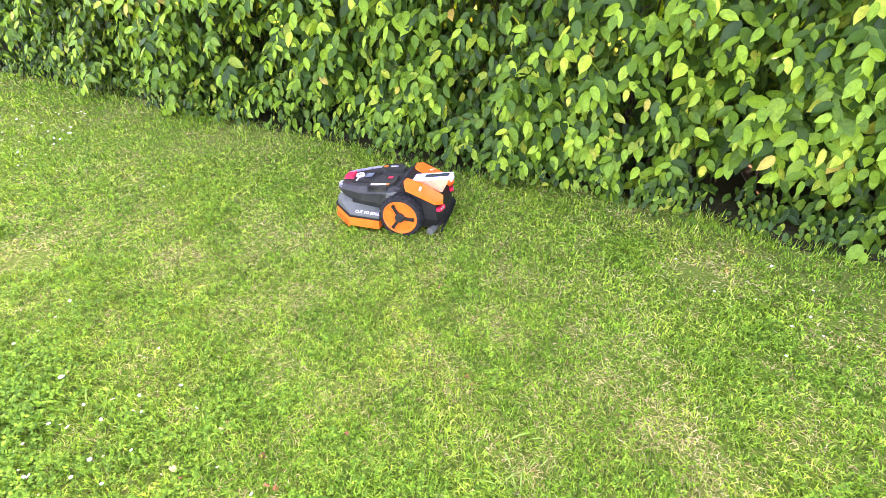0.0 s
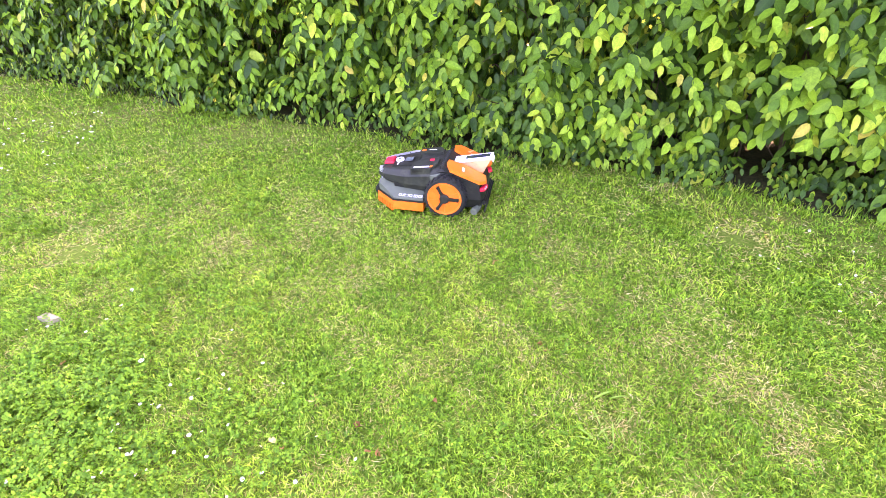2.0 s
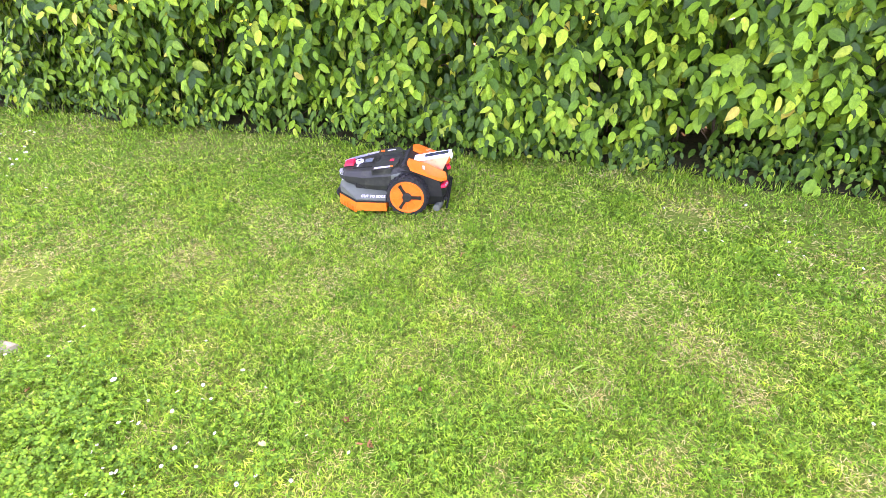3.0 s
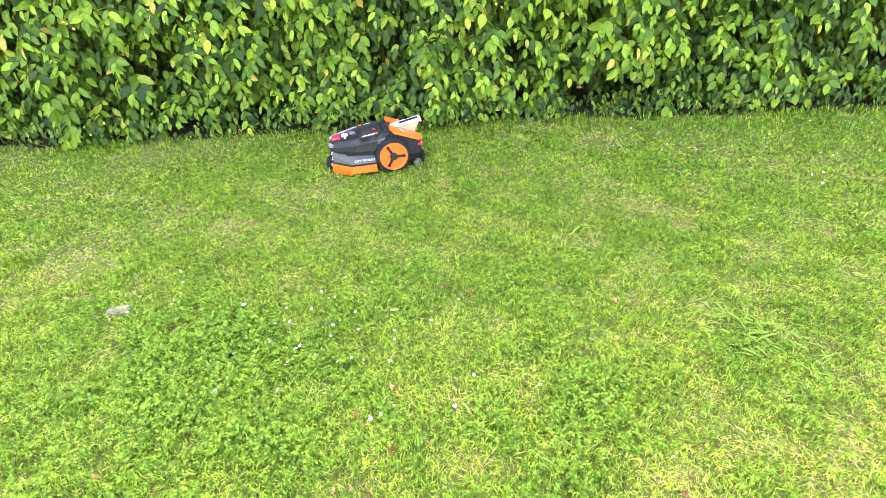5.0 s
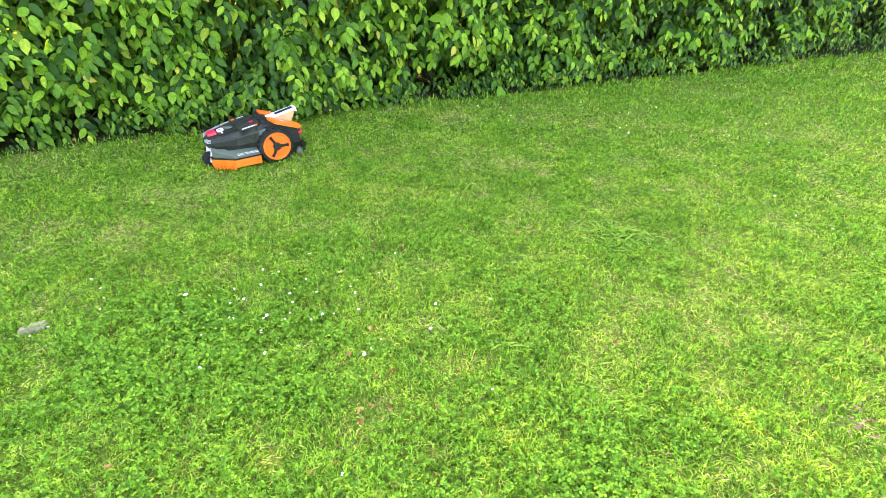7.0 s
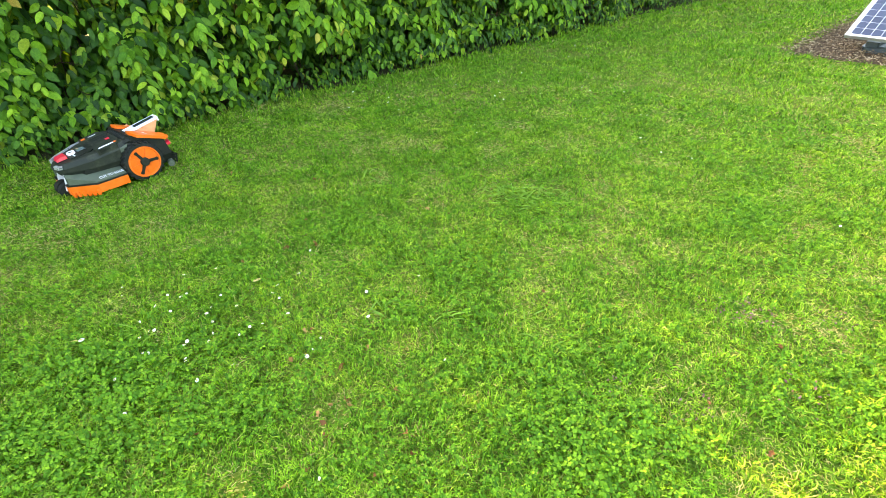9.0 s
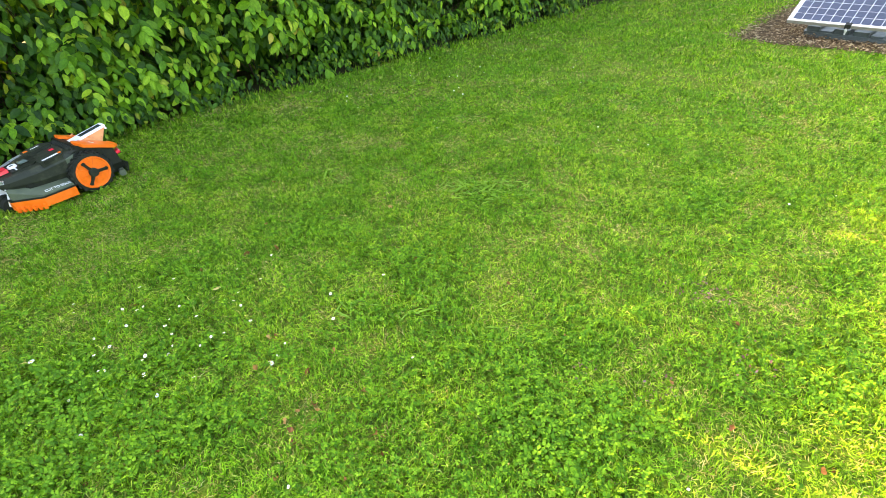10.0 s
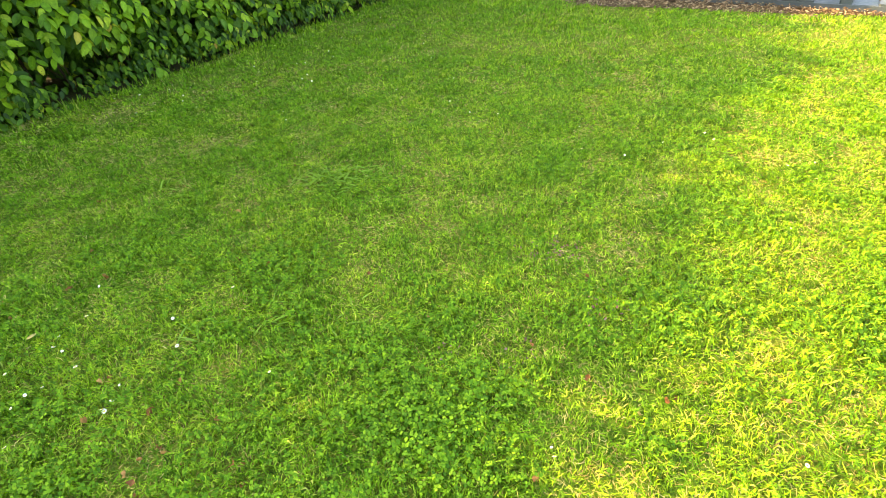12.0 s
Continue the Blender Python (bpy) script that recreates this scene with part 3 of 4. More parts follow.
def hedge():
    mid = (HEDGE_FOOT[0], HEDGE_FOOT[1], 0)
    root = thing("hedge", Matrix.Translation(mid), "dense clipped green hedge of hanging oval leaves", "hedge")
    fine, plain, coarse = leaf_template(True), leaf_template(False), leaf_template(False, ((0.45, 0.5),))
    slabs = [
        # count per square metre (negative: so many shoots), u, z, depth, leaf length, template
        (-2850, -6.5, 5.0, 0.02, 1.38, -0.05, 0.1, 0.091, fine),
        (-1150, 5.0, 10.0, 0.02, 1.38, -0.05, 0.1, 0.088, plain),
        (1050, -6.5, 5.0, 0.05, 1.4, 0.08, 0.3, 0.09, plain),
        (2500, -6.5, 10.0, 0.0, 0.2, -0.16, 0.26, 0.056, plain),
        (700, -6.5, 5.0, 0.05, 0.4, 0.1, 0.5, 0.065, plain),
        (120, -4.5, 5.0, 0.0, 0.4, 0.22, 0.7, 0.085, plain),
        (160, -6.5, 5.0, 0.4, 1.4, 0.4, 0.8, 0.085, plain),
        (700, -8.5, -6.5, 0.02, 1.4, 0.0, 0.25, 0.084, plain),
        (360, 5.0, 12.0, 0.02, 1.4, 0.1, 0.35, 0.084, plain),
        (620, -8.5, 12.0, 1.36, HEDGE_TOP, 0.0, 0.3, 0.115, plain),
        # oversized coarse leaves, added unseen behind and above to block the sun
        (420, -8.5, 12.0, 1.4, HEDGE_TOP, 0.3, 0.85, 0.16, coarse),
        (1100, -8.5, 12.0, HEDGE_TOP - 0.2, HEDGE_TOP, 0.05, 0.6, 0.13, coarse),
        (300, -8.5, 12.0, 0.0, HEDGE_TOP - 0.02, 0.75, 1.3, 0.12, coarse),
        (900, -8.5, 12.0, 0.0, 0.7, 0.75, 1.3, 0.13, coarse),
        (470, -8.5, 12.0, 0.0, HEDGE_TOP - 0.04, 0.75, 1.4, 0.21, coarse),
    ]
    old, new_growth = ([], [], []), ([], [], [])
    single = None
    for per, u0, u1, z0, z1, d0, d1, size, template in slabs:
        poses = leaf_poses(int(per * (u1 - u0) * (z1 - z0)), u0, u1, z0, z1, d0, d1, size) if per > 0 else sprays(-per, u0, u1, z0, z1, size)
        if single is None:
            # the leaves at the front of one stretch hang as pieces of their own
            x = poses[0][:, 0]
            near = np.flatnonzero((x > 0.15) & (x < 1.5) & (poses[0][:, 2] < 1.1))[:300]
            single = [tuple(p[k] for p in poses) for k in near]
            rest = np.setdiff1d(np.arange(len(x)), near)
            poses = tuple(p[rest] for p in poses)
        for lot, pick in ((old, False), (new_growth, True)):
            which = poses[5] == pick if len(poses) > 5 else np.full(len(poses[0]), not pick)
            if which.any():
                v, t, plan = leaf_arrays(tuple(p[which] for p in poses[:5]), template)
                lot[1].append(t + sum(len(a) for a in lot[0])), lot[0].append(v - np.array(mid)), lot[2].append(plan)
    for lot, name, material in ((old, "foliage", HEDGE_LEAF), (new_growth, "young_foliage", YOUNG_LIT_LEAF)):
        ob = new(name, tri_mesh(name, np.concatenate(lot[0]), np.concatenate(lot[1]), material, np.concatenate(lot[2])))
        ob.parent = root
        tagged(ob, kind="stuff")
    shapes = []
    for k in range(16):
        pts, t = fine
        shapes.append(tri_mesh("leaf", pts * np.array([1, 0.49 + 0.018 * (k % 8), 0.7 + 0.1 * (k % 8)]), t, SINGLE_OLD if k < 8 else SINGLE_YOUNG_LIT, pts[:, :2] * (1, 2)))
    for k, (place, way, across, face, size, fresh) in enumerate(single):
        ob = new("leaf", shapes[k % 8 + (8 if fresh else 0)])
        ob.parent = root
        m = Matrix((way, across, face)).transposed().to_4x4()
        ob.matrix_local = Matrix.Translation(Vector(place) - Vector(mid)) @ m @ Matrix.Scale(float(size), 4)
    # stems and twigs
    for k in range(58):
        u = -8.4 + 0.35 * k + random.uniform(-0.1, 0.1)
        v = -0.72 + random.uniform(-0.1, 0.1)
        pts, sizes = [], []
        for j in range(7):
            h = -0.03 + 2.2 * j / 6
            p = ALONG * (u + 0.06 * math.sin(3 * h + k)) + OUT * (v + 0.05 * math.cos(2.3 * h + 2 * k))
            pts.append((p[0], p[1], h))
            sizes.append((0.008 + 0.003 * (k % 3)) * (1 - 0.11 * j))
        part("stem", tube(pts, sizes, 7), BARK, root)
    twigs = []
    for k in range(170):
        u, z = random.uniform(-4.5, 8), random.uniform(0.05, 1.35)
        v0 = -0.4
        v1 = float(hedge_face(u, z)) - 0.02
        drift, rise = random.uniform(-0.25, 0.25), random.uniform(-0.05, 0.25)
        pts = []
        for j in range(4):
            f = j / 3
            p = ALONG * (u + drift * f) + OUT * (v0 + (v1 - v0) * f)
            pts.append((p[0], p[1], z + rise * f + 0.02 * math.sin(5 * f + k)))
        twigs.append(tube(pts, [0.005, 0.004, 0.003, 0.0015], 5))
    tagged(part("twig_mass", join(*twigs), BARK, root), kind="stuff")
    # bare brushwood added inside to darken the gaps: thin three-sided rods, mostly upright
    n = 2600
    u, z = rng.uniform(-8.4, 11.9, n), rng.uniform(-0.02, HEDGE_TOP - 0.5, n)
    v = rng.uniform(-0.9, -0.45, n)
    foot = np.stack([ALONG[0] * u + OUT[0] * v, ALONG[1] * u + OUT[1] * v, z], 1)
    rod = np.stack([rng.normal(0, 0.12, n), rng.normal(0, 0.12, n), rng.uniform(0.2, 0.5, n)], 1)
    ends = []
    for k in range(3):
        rim = 0.006 * np.array([math.cos(2.094 * k), math.sin(2.094 * k), 0])
        ends += [foot + rim, foot + rod + 0.5 * rim]
    sides = np.array([(0, 2, 3), (0, 3, 1), (2, 4, 5), (2, 5, 3), (4, 0, 1), (4, 1, 5)])
    ob = new("brushwood", tri_mesh("brushwood", np.stack(ends, 1).reshape(-1, 3), (np.arange(n)[:, None, None] * 6 + sides).reshape(-1, 3), BARK))
    ob.parent = root
    tagged(ob, kind="stuff")


def one_tone_each(material):
    """The same leaf material, toned by object instead of by island."""
    mat = material.copy()
    mat.name = material.name + "_single"
    for node in list(mat.node_tree.nodes):
        if node.bl_idname == "ShaderNodeNewGeometry":
            own = mat.node_tree.nodes.new("ShaderNodeObjectInfo")
            for wire in list(node.outputs["Random Per Island"].links):
                mat.node_tree.links.new(own.outputs["Random"], wire.to_socket)
    return mat


SINGLE_OLD, SINGLE_YOUNG_LIT = one_tone_each(HEDGE_LEAF), one_tone_each(YOUNG_LIT_LEAF)
hedge()


# ---- robot mower ----
def mirrored(poly, side):
    return [(x, side * y) for x, y in poly]


def mower():
    """x ahead, y to its left, z up; the origin lies under the middle of the rear axle."""
    m = pose(-0.348, 1.693, 0.0, 0, 0, -160)
    root = thing("robot_mower", m, "orange and black robotic lawn mower on the grass beside the hedge", "robot mower")

    # lower body
    hull = [(0.34, 0.06), (0.3, 0.13), (0.1, 0.15), (-0.08, 0.125), (-0.19, 0.13), (-0.2, -0.13), (-0.08, -0.125), (0.1, -0.15), (0.3, -0.13), (0.34, -0.06)]
    part("chassis", prism(hull, 0.04, 0.15, 0.008), BLACK, root)

    # upper deck with a chamfered rim
    rim = [(0.41, 0.055), (0.37, 0.095), (0.24, 0.152), (0.08, 0.165), (0.01, 0.15), (0.01, -0.15), (0.08, -0.165), (0.24, -0.152), (0.37, -0.095), (0.41, -0.055)]
    lift = lambda x: 0.252 - 0.14 * max(0, x - 0.06)
    ring = lambda s, dz, base=None: [((x - 0.2) * s + 0.2, y * s, (base if base else lift(x)) + dz) for x, y in rim]
    part("deck", rounded(rings([ring(0.9, 0, 0.125), ring(1.0, 0, 0.155), ring(1.0, -0.03), ring(0.9, -0.006), ring(0.84, 0.0)]), 0.004), CHARCOAL, root, "charcoal upper deck")

    # front: casters on a pale fork
    for side in (1, -1):
        fork = part("caster_fork", join(box((0.035, 0.012, 0.1), (0.385, side * 0.058, 0.09), (0, -14, 0)), box((0.04, 0.05, 0.014), (0.375, side * 0.04, 0.142))), WHITE, root, "pale grey caster fork")
        hub = Matrix.Translation((0.4, side * 0.03, 0.045)) @ pose(0, 0, 0, 0, 0, 90)
        part("caster_wheel", turned([(-0.018, 0.02), (-0.018, 0.038), (-0.01, 0.045), (0.01, 0.045), (0.018, 0.038), (0.018, 0.02)], hub, 24), RUBBER, root)

    # cutting skirts at both sides: orange bumper, grey cover
    for side in (1, -1):
        plan = [(0.118, 0.218), (0.285, 0.218), (0.405, 0.11), (0.408, 0.075), (0.118, 0.075)]
        ribs = []
        for k in range(6):
            f = (k + 0.5) / 6
            ribs.append(box((0.02, 0.012, 0.036), (0.285 + 0.12 * f, side * (0.219 - 0.108 * f), 0.034), (0, 0, side * -42), 0.004))
        bumper = part("bumper", join(prism(mirrored(plan, side)[::side], 0.03, 0.084, 0.005), *ribs), ORANGE, root, "bright orange bumper skirt")
        seam = [(0.116, 0.2195), (0.2855, 0.2195), (0.407, 0.111), (0.41, 0.073), (0.116, 0.073)]
        part("seam", prism(mirrored(seam, side)[::side], 0.082, 0.0905, 0.002), BLACK, root, "black seam strip")
        top = [(0.12, 0.212), (0.282, 0.212), (0.396, 0.11), (0.396, 0.078), (0.3, 0.06), (0.12, 0.06)]
        slope = lambda x, y: 0.098 + 0.34 * (0.212 - abs(y))
        part("side_cover", prism(mirrored(top, side)[::side], 0.09, slope, 0.004), GREY, root, "matt grey side cover")
        at = Matrix.Translation((0.192, side * 0.192, slope(0, 0.192) + 0.0012))
        face = at @ Matrix.Rotation(-side * math.atan(0.34), 4, "X") @ Matrix.Rotation(math.pi if side > 0 else 0.0, 4, "Z")
        lettering("CUT TO EDGE", 0.027, face @ Matrix.Diagonal((0.78, 1, 1, 1)), PRINT, root)

    # rear wheels
    for side in (1, -1):
        turn = Matrix.Translation((0, side * 0.18, 0.118)) @ pose(0, 0, 0, 0, 0, 90 * side)
        tyre = turned([(-0.034, 0.085), (-0.034, 0.106), (-0.026, 0.112), (0.026, 0.112), (0.034, 0.106), (0.036, 0.094), (0.03, 0.09)], turn, 48)
        lugs = []
        for k in range(22):
            for half in (0, 1):
                a = 2 * math.pi * (k + 0.5 * half) / 22
                lug = box((0.034, 0.016, 0.011), (0, 0, 0), None, 0.002)
                lug.transform(turn @ Matrix.Rotation(a, 4, "X") @ Matrix.Translation((0.016 * (1 if half else -1), 0, 0.113)) @ Matrix.Rotation(radians(18 if half else -18), 4, "Z"))
                lugs.append(lug)
        wheel = part("wheel", join(tyre, *lugs), RUBBER, root, "black knobbed rubber tyre")
        part("rim", turned([(-0.02, 0.02), (-0.02, 0.088), (0.033, 0.0945), (0.037, 0.0935), (0.037, 0.087), (0.031, 0.083), (0.03, 0.02)], turn, 48), ORANGE, wheel, "orange wheel disc")
        for k in range(9):
            rib = box((0.006, 0.005, 0.05), (0, 0, 0), None, 0.0015)
            rib.transform(turn @ Matrix.Rotation(2 * math.pi * k / 9 + 0.35, 4, "X") @ Matrix.Translation((0.0325, 0, 0.056)))
            part("rib", rib, ORANGE, wheel)
        star = [turned([(0.03, 0.026), (0.041, 0.026), (0.044, 0.02), (0.044, 0.001)], turn, 24)]
        for k in range(3):
            arm = prism([(-0.0095, 0.0), (0.0095, 0.0), (0.0075, 0.06), (0.0105, 0.074), (0.005, 0.079), (-0.005, 0.079), (-0.0105, 0.074), (-0.0075, 0.06)], 0.0, 0.009, 0.002)
            arm.transform(turn @ Matrix.Rotation(2 * math.pi * k / 3 + 0.5, 4, "X") @ Matrix.Translation((0.032, 0, 0)) @ Matrix(((0, 0, 1, 0), (1, 0, 0, 0), (0, 1, 0, 0), (0, 0, 0, 1))))
            star.append(arm)
        part("hub_star", join(*star), BLACK, wheel, "black three-armed hub")
        part("wheel_arch", tube([(0.128 * math.cos(a), side * 0.135, 0.118 + 0.128 * math.sin(a)) for a in (radians(d) for d in range(-5, 186, 10))], 0.013, 8), BLACK, root)

    # rear body
    back = [(0.02, 0.15), (-0.12, 0.162), (-0.19, 0.155), (-0.205, 0.1), (-0.205, -0.1), (-0.19, -0.155), (-0.12, -0.162), (0.02, -0.15)]
    part("rear_body", rounded(rings([[(x * 0.93, y * 0.9, 0.045) for x, y in back], [(x, y, 0.1) for x, y in back], [(x * 0.9, y * 0.97, 0.188 + 0.4 * (x * 0.9 + 0.2)) for x, y in back]]), 0.007), BLACK, root)

    # bellows across the deck's back edge
    roll = Matrix.Translation((0.018, 0, 0.24)) @ pose(0, 0, 0, 0, 0, 90)
    profile = [(-0.14, 0.004), (-0.138, 0.022), (-0.105, 0.024)]
    for k in range(13):
        a = -0.1 + 0.2 * k / 12
        profile += [(a - 0.006, 0.024), (a - 0.003, 0.031), (a + 0.003, 0.031), (a + 0.006, 0.024)]
    profile += [(0.105, 0.024), (0.138, 0.022), (0.14, 0.004)]
    part("bellows", turned(profile, roll, 28), BLACK, root, "ribbed black rubber bellows")

    # orange shoulders
    for side in (1, -1):
        plan = [(0.0, 0.078), (0.004, 0.125), (-0.02, 0.172), (-0.18, 0.168), (-0.212, 0.13), (-0.2, 0.075), (-0.09, 0.056)]
        crown = lambda x, y: 0.288 + 0.38 * x - 0.1 * max(0, abs(y) - 0.11)
        shoulder = part("shoulder_panel", prism(mirrored(plan, side)[::side], lambda x, y: crown(x, y) - 0.018, crown, 0.005), ORANGE, root, "glossy orange rear panel")
        if side > 0:
            mark = box((0.012, 0.05, 0.001), (-0.085, 0.12, crown(-0.085, 0.12) + 0.0008), (0, -20.8, 8), 0)
        else:
            mark = join(box((0.008, 0.06, 0.001), (-0.08, -0.118, crown(-0.08, 0.118) + 0.0008), (0, -20.8, 35), 0), box((0.008, 0.06, 0.001), (-0.08, -0.118, crown(-0.08, 0.118) + 0.0012), (0, -20.8, -35), 0))
        part("mark", mark, PEACH if side < 0 else PRINT, shoulder, "pale printed mark")
        # tail lamp in a red ring
        lamp_m = Matrix.Translation((-0.2, side * 0.125, 0.16)) @ pose(0, 0, 0, 0, 18, side * -14)
        oval = lambda w, h, n=24: [(0, w * math.copysign(abs(math.cos(t)) ** 0.6, math.cos(t)), h * math.copysign(abs(math.sin(t)) ** 0.6, math.sin(t))) for t in (2 * math.pi * k / n for k in range(n))]
        shift = lambda pts, dx, s=1.0: [lamp_m @ Vector((x + dx, y * s, z * s)) for x, y, z in pts]
        lamp = part("tail_lamp", rings([shift(oval(0.032, 0.0125), 0.012), shift(oval(0.032, 0.0125), -0.008), shift(oval(0.03, 0.011), -0.011), shift(oval(0.024, 0.0065), -0.011), shift(oval(0.0235, 0.006), -0.004)]), RED, root, "red-rimmed tail lamp")
        part("lens", rings([shift(oval(0.0235, 0.006), -0.003), shift(oval(0.022, 0.0055), -0.007)]), DARK_GLASS, lamp)
        for dy in (-0.01, 0.01):
            part("reflector", turned([(-0.004, 0.001), (-0.004, 0.006), (0.0, 0.006), (0.0, 0.001)], lamp_m @ Matrix.Translation((-0.008, dy, 0)), 14), SILVER, lamp)

    # wedge-shaped carrying handle between the shoulders
    wedge = rings([[(-0.0, 0.036, 0.247), (-0.0, -0.036, 0.247), (-0.0, -0.03, 0.225), (-0.0, 0.03, 0.225)],
                   [(-0.222, 0.03, 0.29), (-0.222, -0.03, 0.29), (-0.18, -0.022, 0.2), (-0.18, 0.022, 0.2)]])
    handle = part("handle", rounded(wedge, 0.004), PEACH, root, "pale orange wedge of the carrying handle")
    part("handle_top", rounded(rings([[(0.0, 0.038, 0.245), (0.0, -0.038, 0.245), (0.0, -0.038, 0.256), (0.0, 0.038, 0.256)],
                                      [(-0.228, 0.032, 0.289), (-0.228, -0.032, 0.289), (-0.228, -0.032, 0.303), (-0.228, 0.032, 0.303)]]), 0.004), WHITE, handle, "white top of the carrying handle")
    part("handle_inset", rounded(rings([[(-0.08, 0.02, 0.266), (-0.08, -0.02, 0.266), (-0.08, -0.02, 0.2744), (-0.08, 0.02, 0.2744)],
                                        [(-0.212, 0.02, 0.293), (-0.212, -0.02, 0.293), (-0.212, -0.02, 0.3017), (-0.212, 0.02, 0.3017)]]), 0.0015), DARK_GLASS, handle, "dark glossy inset")
    part("handle_tip", box((0.01, 0.06, 0.03), (-0.226, 0, 0.285), (0, 22, 0), 0.004), WHITE, handle)

    # rake and side rollers at the back
    rake = part("rake_bar", box((0.026, 0.31, 0.024), (-0.205, 0, 0.08), None, 0.008), BLACK, root)
    for k in range(12):
        part("tine", box((0.01, 0.006, 0.065), (-0.216, -0.1375 + 0.025 * k, 0.05), (0, -12, 0), 0.002), BLACK, rake)
    for side in (1, -1):
        part("side_roller", turned([(-0.035, 0.004), (-0.033, 0.018), (0.033, 0.02), (0.036, 0.004)], Matrix.Translation((-0.165, side * 0.155, 0.042)) @ pose(0, 0, 0, 0, 0, 75 * side), 18), GREY, root, "grey side roller")

    # controls on the deck
    tilt = math.degrees(math.atan(0.14))
    zt = lambda x: lift(x) + 0.001
    part("stop_button", rounded(rings([[(0.328, 0.032, zt(.328)), (0.385, 0.028, zt(.385)), (0.385, -0.028, zt(.385)), (0.328, -0.032, zt(.328))],
                                       [(0.331, 0.029, zt(.33) + 0.02), (0.379, 0.025, zt(.38) + 0.018), (0.379, -0.025, zt(.38) + 0.018), (0.331, -0.029, zt(.33) + 0.02)]]), 0.006, 3), RED, root, "red stop button")
    console = [(0.325, 0.07), (0.215, 0.082), (0.185, 0.06), (0.185, -0.06), (0.215, -0.082), (0.325, -0.07)]
    part("console", prism(console, lambda x, y: zt(x) - 0.004, lambda x, y: zt(x) + 0.005, 0.003), BLACK, root, "black control console")
    dial_m = Matrix.Translation((0.297, 0.0, zt(0.297) + 0.004)) @ pose(0, 0, 0, 0, -90 + tilt, 0)
    dial = part("dial", turned([(0, 0.024), (0.012, 0.022), (0.013, 0.013), (0.009, 0.012)], dial_m, 28), WHITE, root, "white rotary dial")
    part("dial_cap", turned([(0.006, 0.012), (0.011, 0.011), (0.012, 0.002)], dial_m, 20), BLACK, dial)
    for dy in (-0.014, 0.002, 0.018):
        part("key", box((0.008, 0.01, 0.003), (0.297, 0.045 + dy * 0.8, zt(0.297) + 0.006), (0, tilt, 0), 0.001), PRINT, root)
    part("display_frame", box((0.058, 0.066, 0.006), (0.243, 0.0, zt(0.243) + 0.006), (0, tilt, 0), 0.003), BLACK, root)
    part("display", box((0.046, 0.054, 0.002), (0.243, 0.0, zt(0.243) + 0.0095), (0, tilt, 0), 0.001), LCD, root, "grey display")
    for side in (1, -1):
        inner = 0.028 if side > 0 else 0.06
        flap_plan = [(0.2, 0.15), (0.09, 0.158), (0.06, 0.1), (0.06, inner), (0.172, inner), (0.206, 0.1)]
        lid = part("flap", prism(mirrored(flap_plan, side)[::side], lambda x, y: lift(x) - 0.02, lambda x, y: lift(x) + 0.016 - 0.06 * (abs(y) - 0.08), 0.006), CHARCOAL, root, "raised black flap with a printed strip")
        if side > 0:
            part("strip", box((0.086, 0.014, 0.001), (0.143, 0.13, lift(0.143) + 0.0138), (-3.4, tilt, 0), 0), PRINT, lid, "white printed strip")
            part("slot", box((0.09, 0.006, 0.02), (0.146, 0.152, lift(0.146) + 0.002), (0, tilt, 0), 0.002), BLACK, lid)
            part("badge", box((0.014, 0.018, 0.0012), (0.09, 0.13, lift(0.09) + 0.0142), (-3.4, tilt, 0), 0), ORANGE, lid)
        else:
            part("badge", box((0.024, 0.022, 0.004), (0.182, -0.11, lift(0.182) + 0.0155), (0, tilt, 0), 0.001), ORANGE, lid)
            part("strip", box((0.045, 0.008, 0.001), (0.13, -0.11, lift(0.13) + 0.0156), (3.4, tilt, 0), 0), PRINT, lid, "white printed strip")
        edge = [(0.4, 0.06), (0.36, 0.095), (0.245, 0.143), (0.2, 0.148), (0.2, 0.138), (0.24, 0.133), (0.353, 0.086), (0.39, 0.054)]
        if side < 0:
            part("edge_trim", prism(mirrored(edge, side)[::side], lambda x, y: lift(x) - 0.022, lambda x, y: lift(x) + 0.004, 0.002), SILVER, root, "silver edge trim")
        else:
            part("edge_trim", prism([(0.412, 0.02), (0.407, 0.056), (0.387, 0.078), (0.379, 0.07), (0.395, 0.02)], lambda x, y: lift(x) - 0.03, lambda x, y: lift(x) - 0.012, 0.002), SILVER, root, "silver edge trim")
        part("clip", prism(mirrored([(0.09, 0.166), (0.055, 0.17), (0.036, 0.148), (0.062, 0.14)], side)[::side], lambda x, y: 0.19, lambda x, y: 0.236 - 0.5 * (abs(y) - 0.14), 0.002), GREY, root, "grey clip")
    part("icon", box((0.024, 0.024, 0.0015), (0.1, 0.05, lift(0.1) + 0.0188), (-3.4, tilt, 0), 0), RED, root, "small red printed icon")


mower()


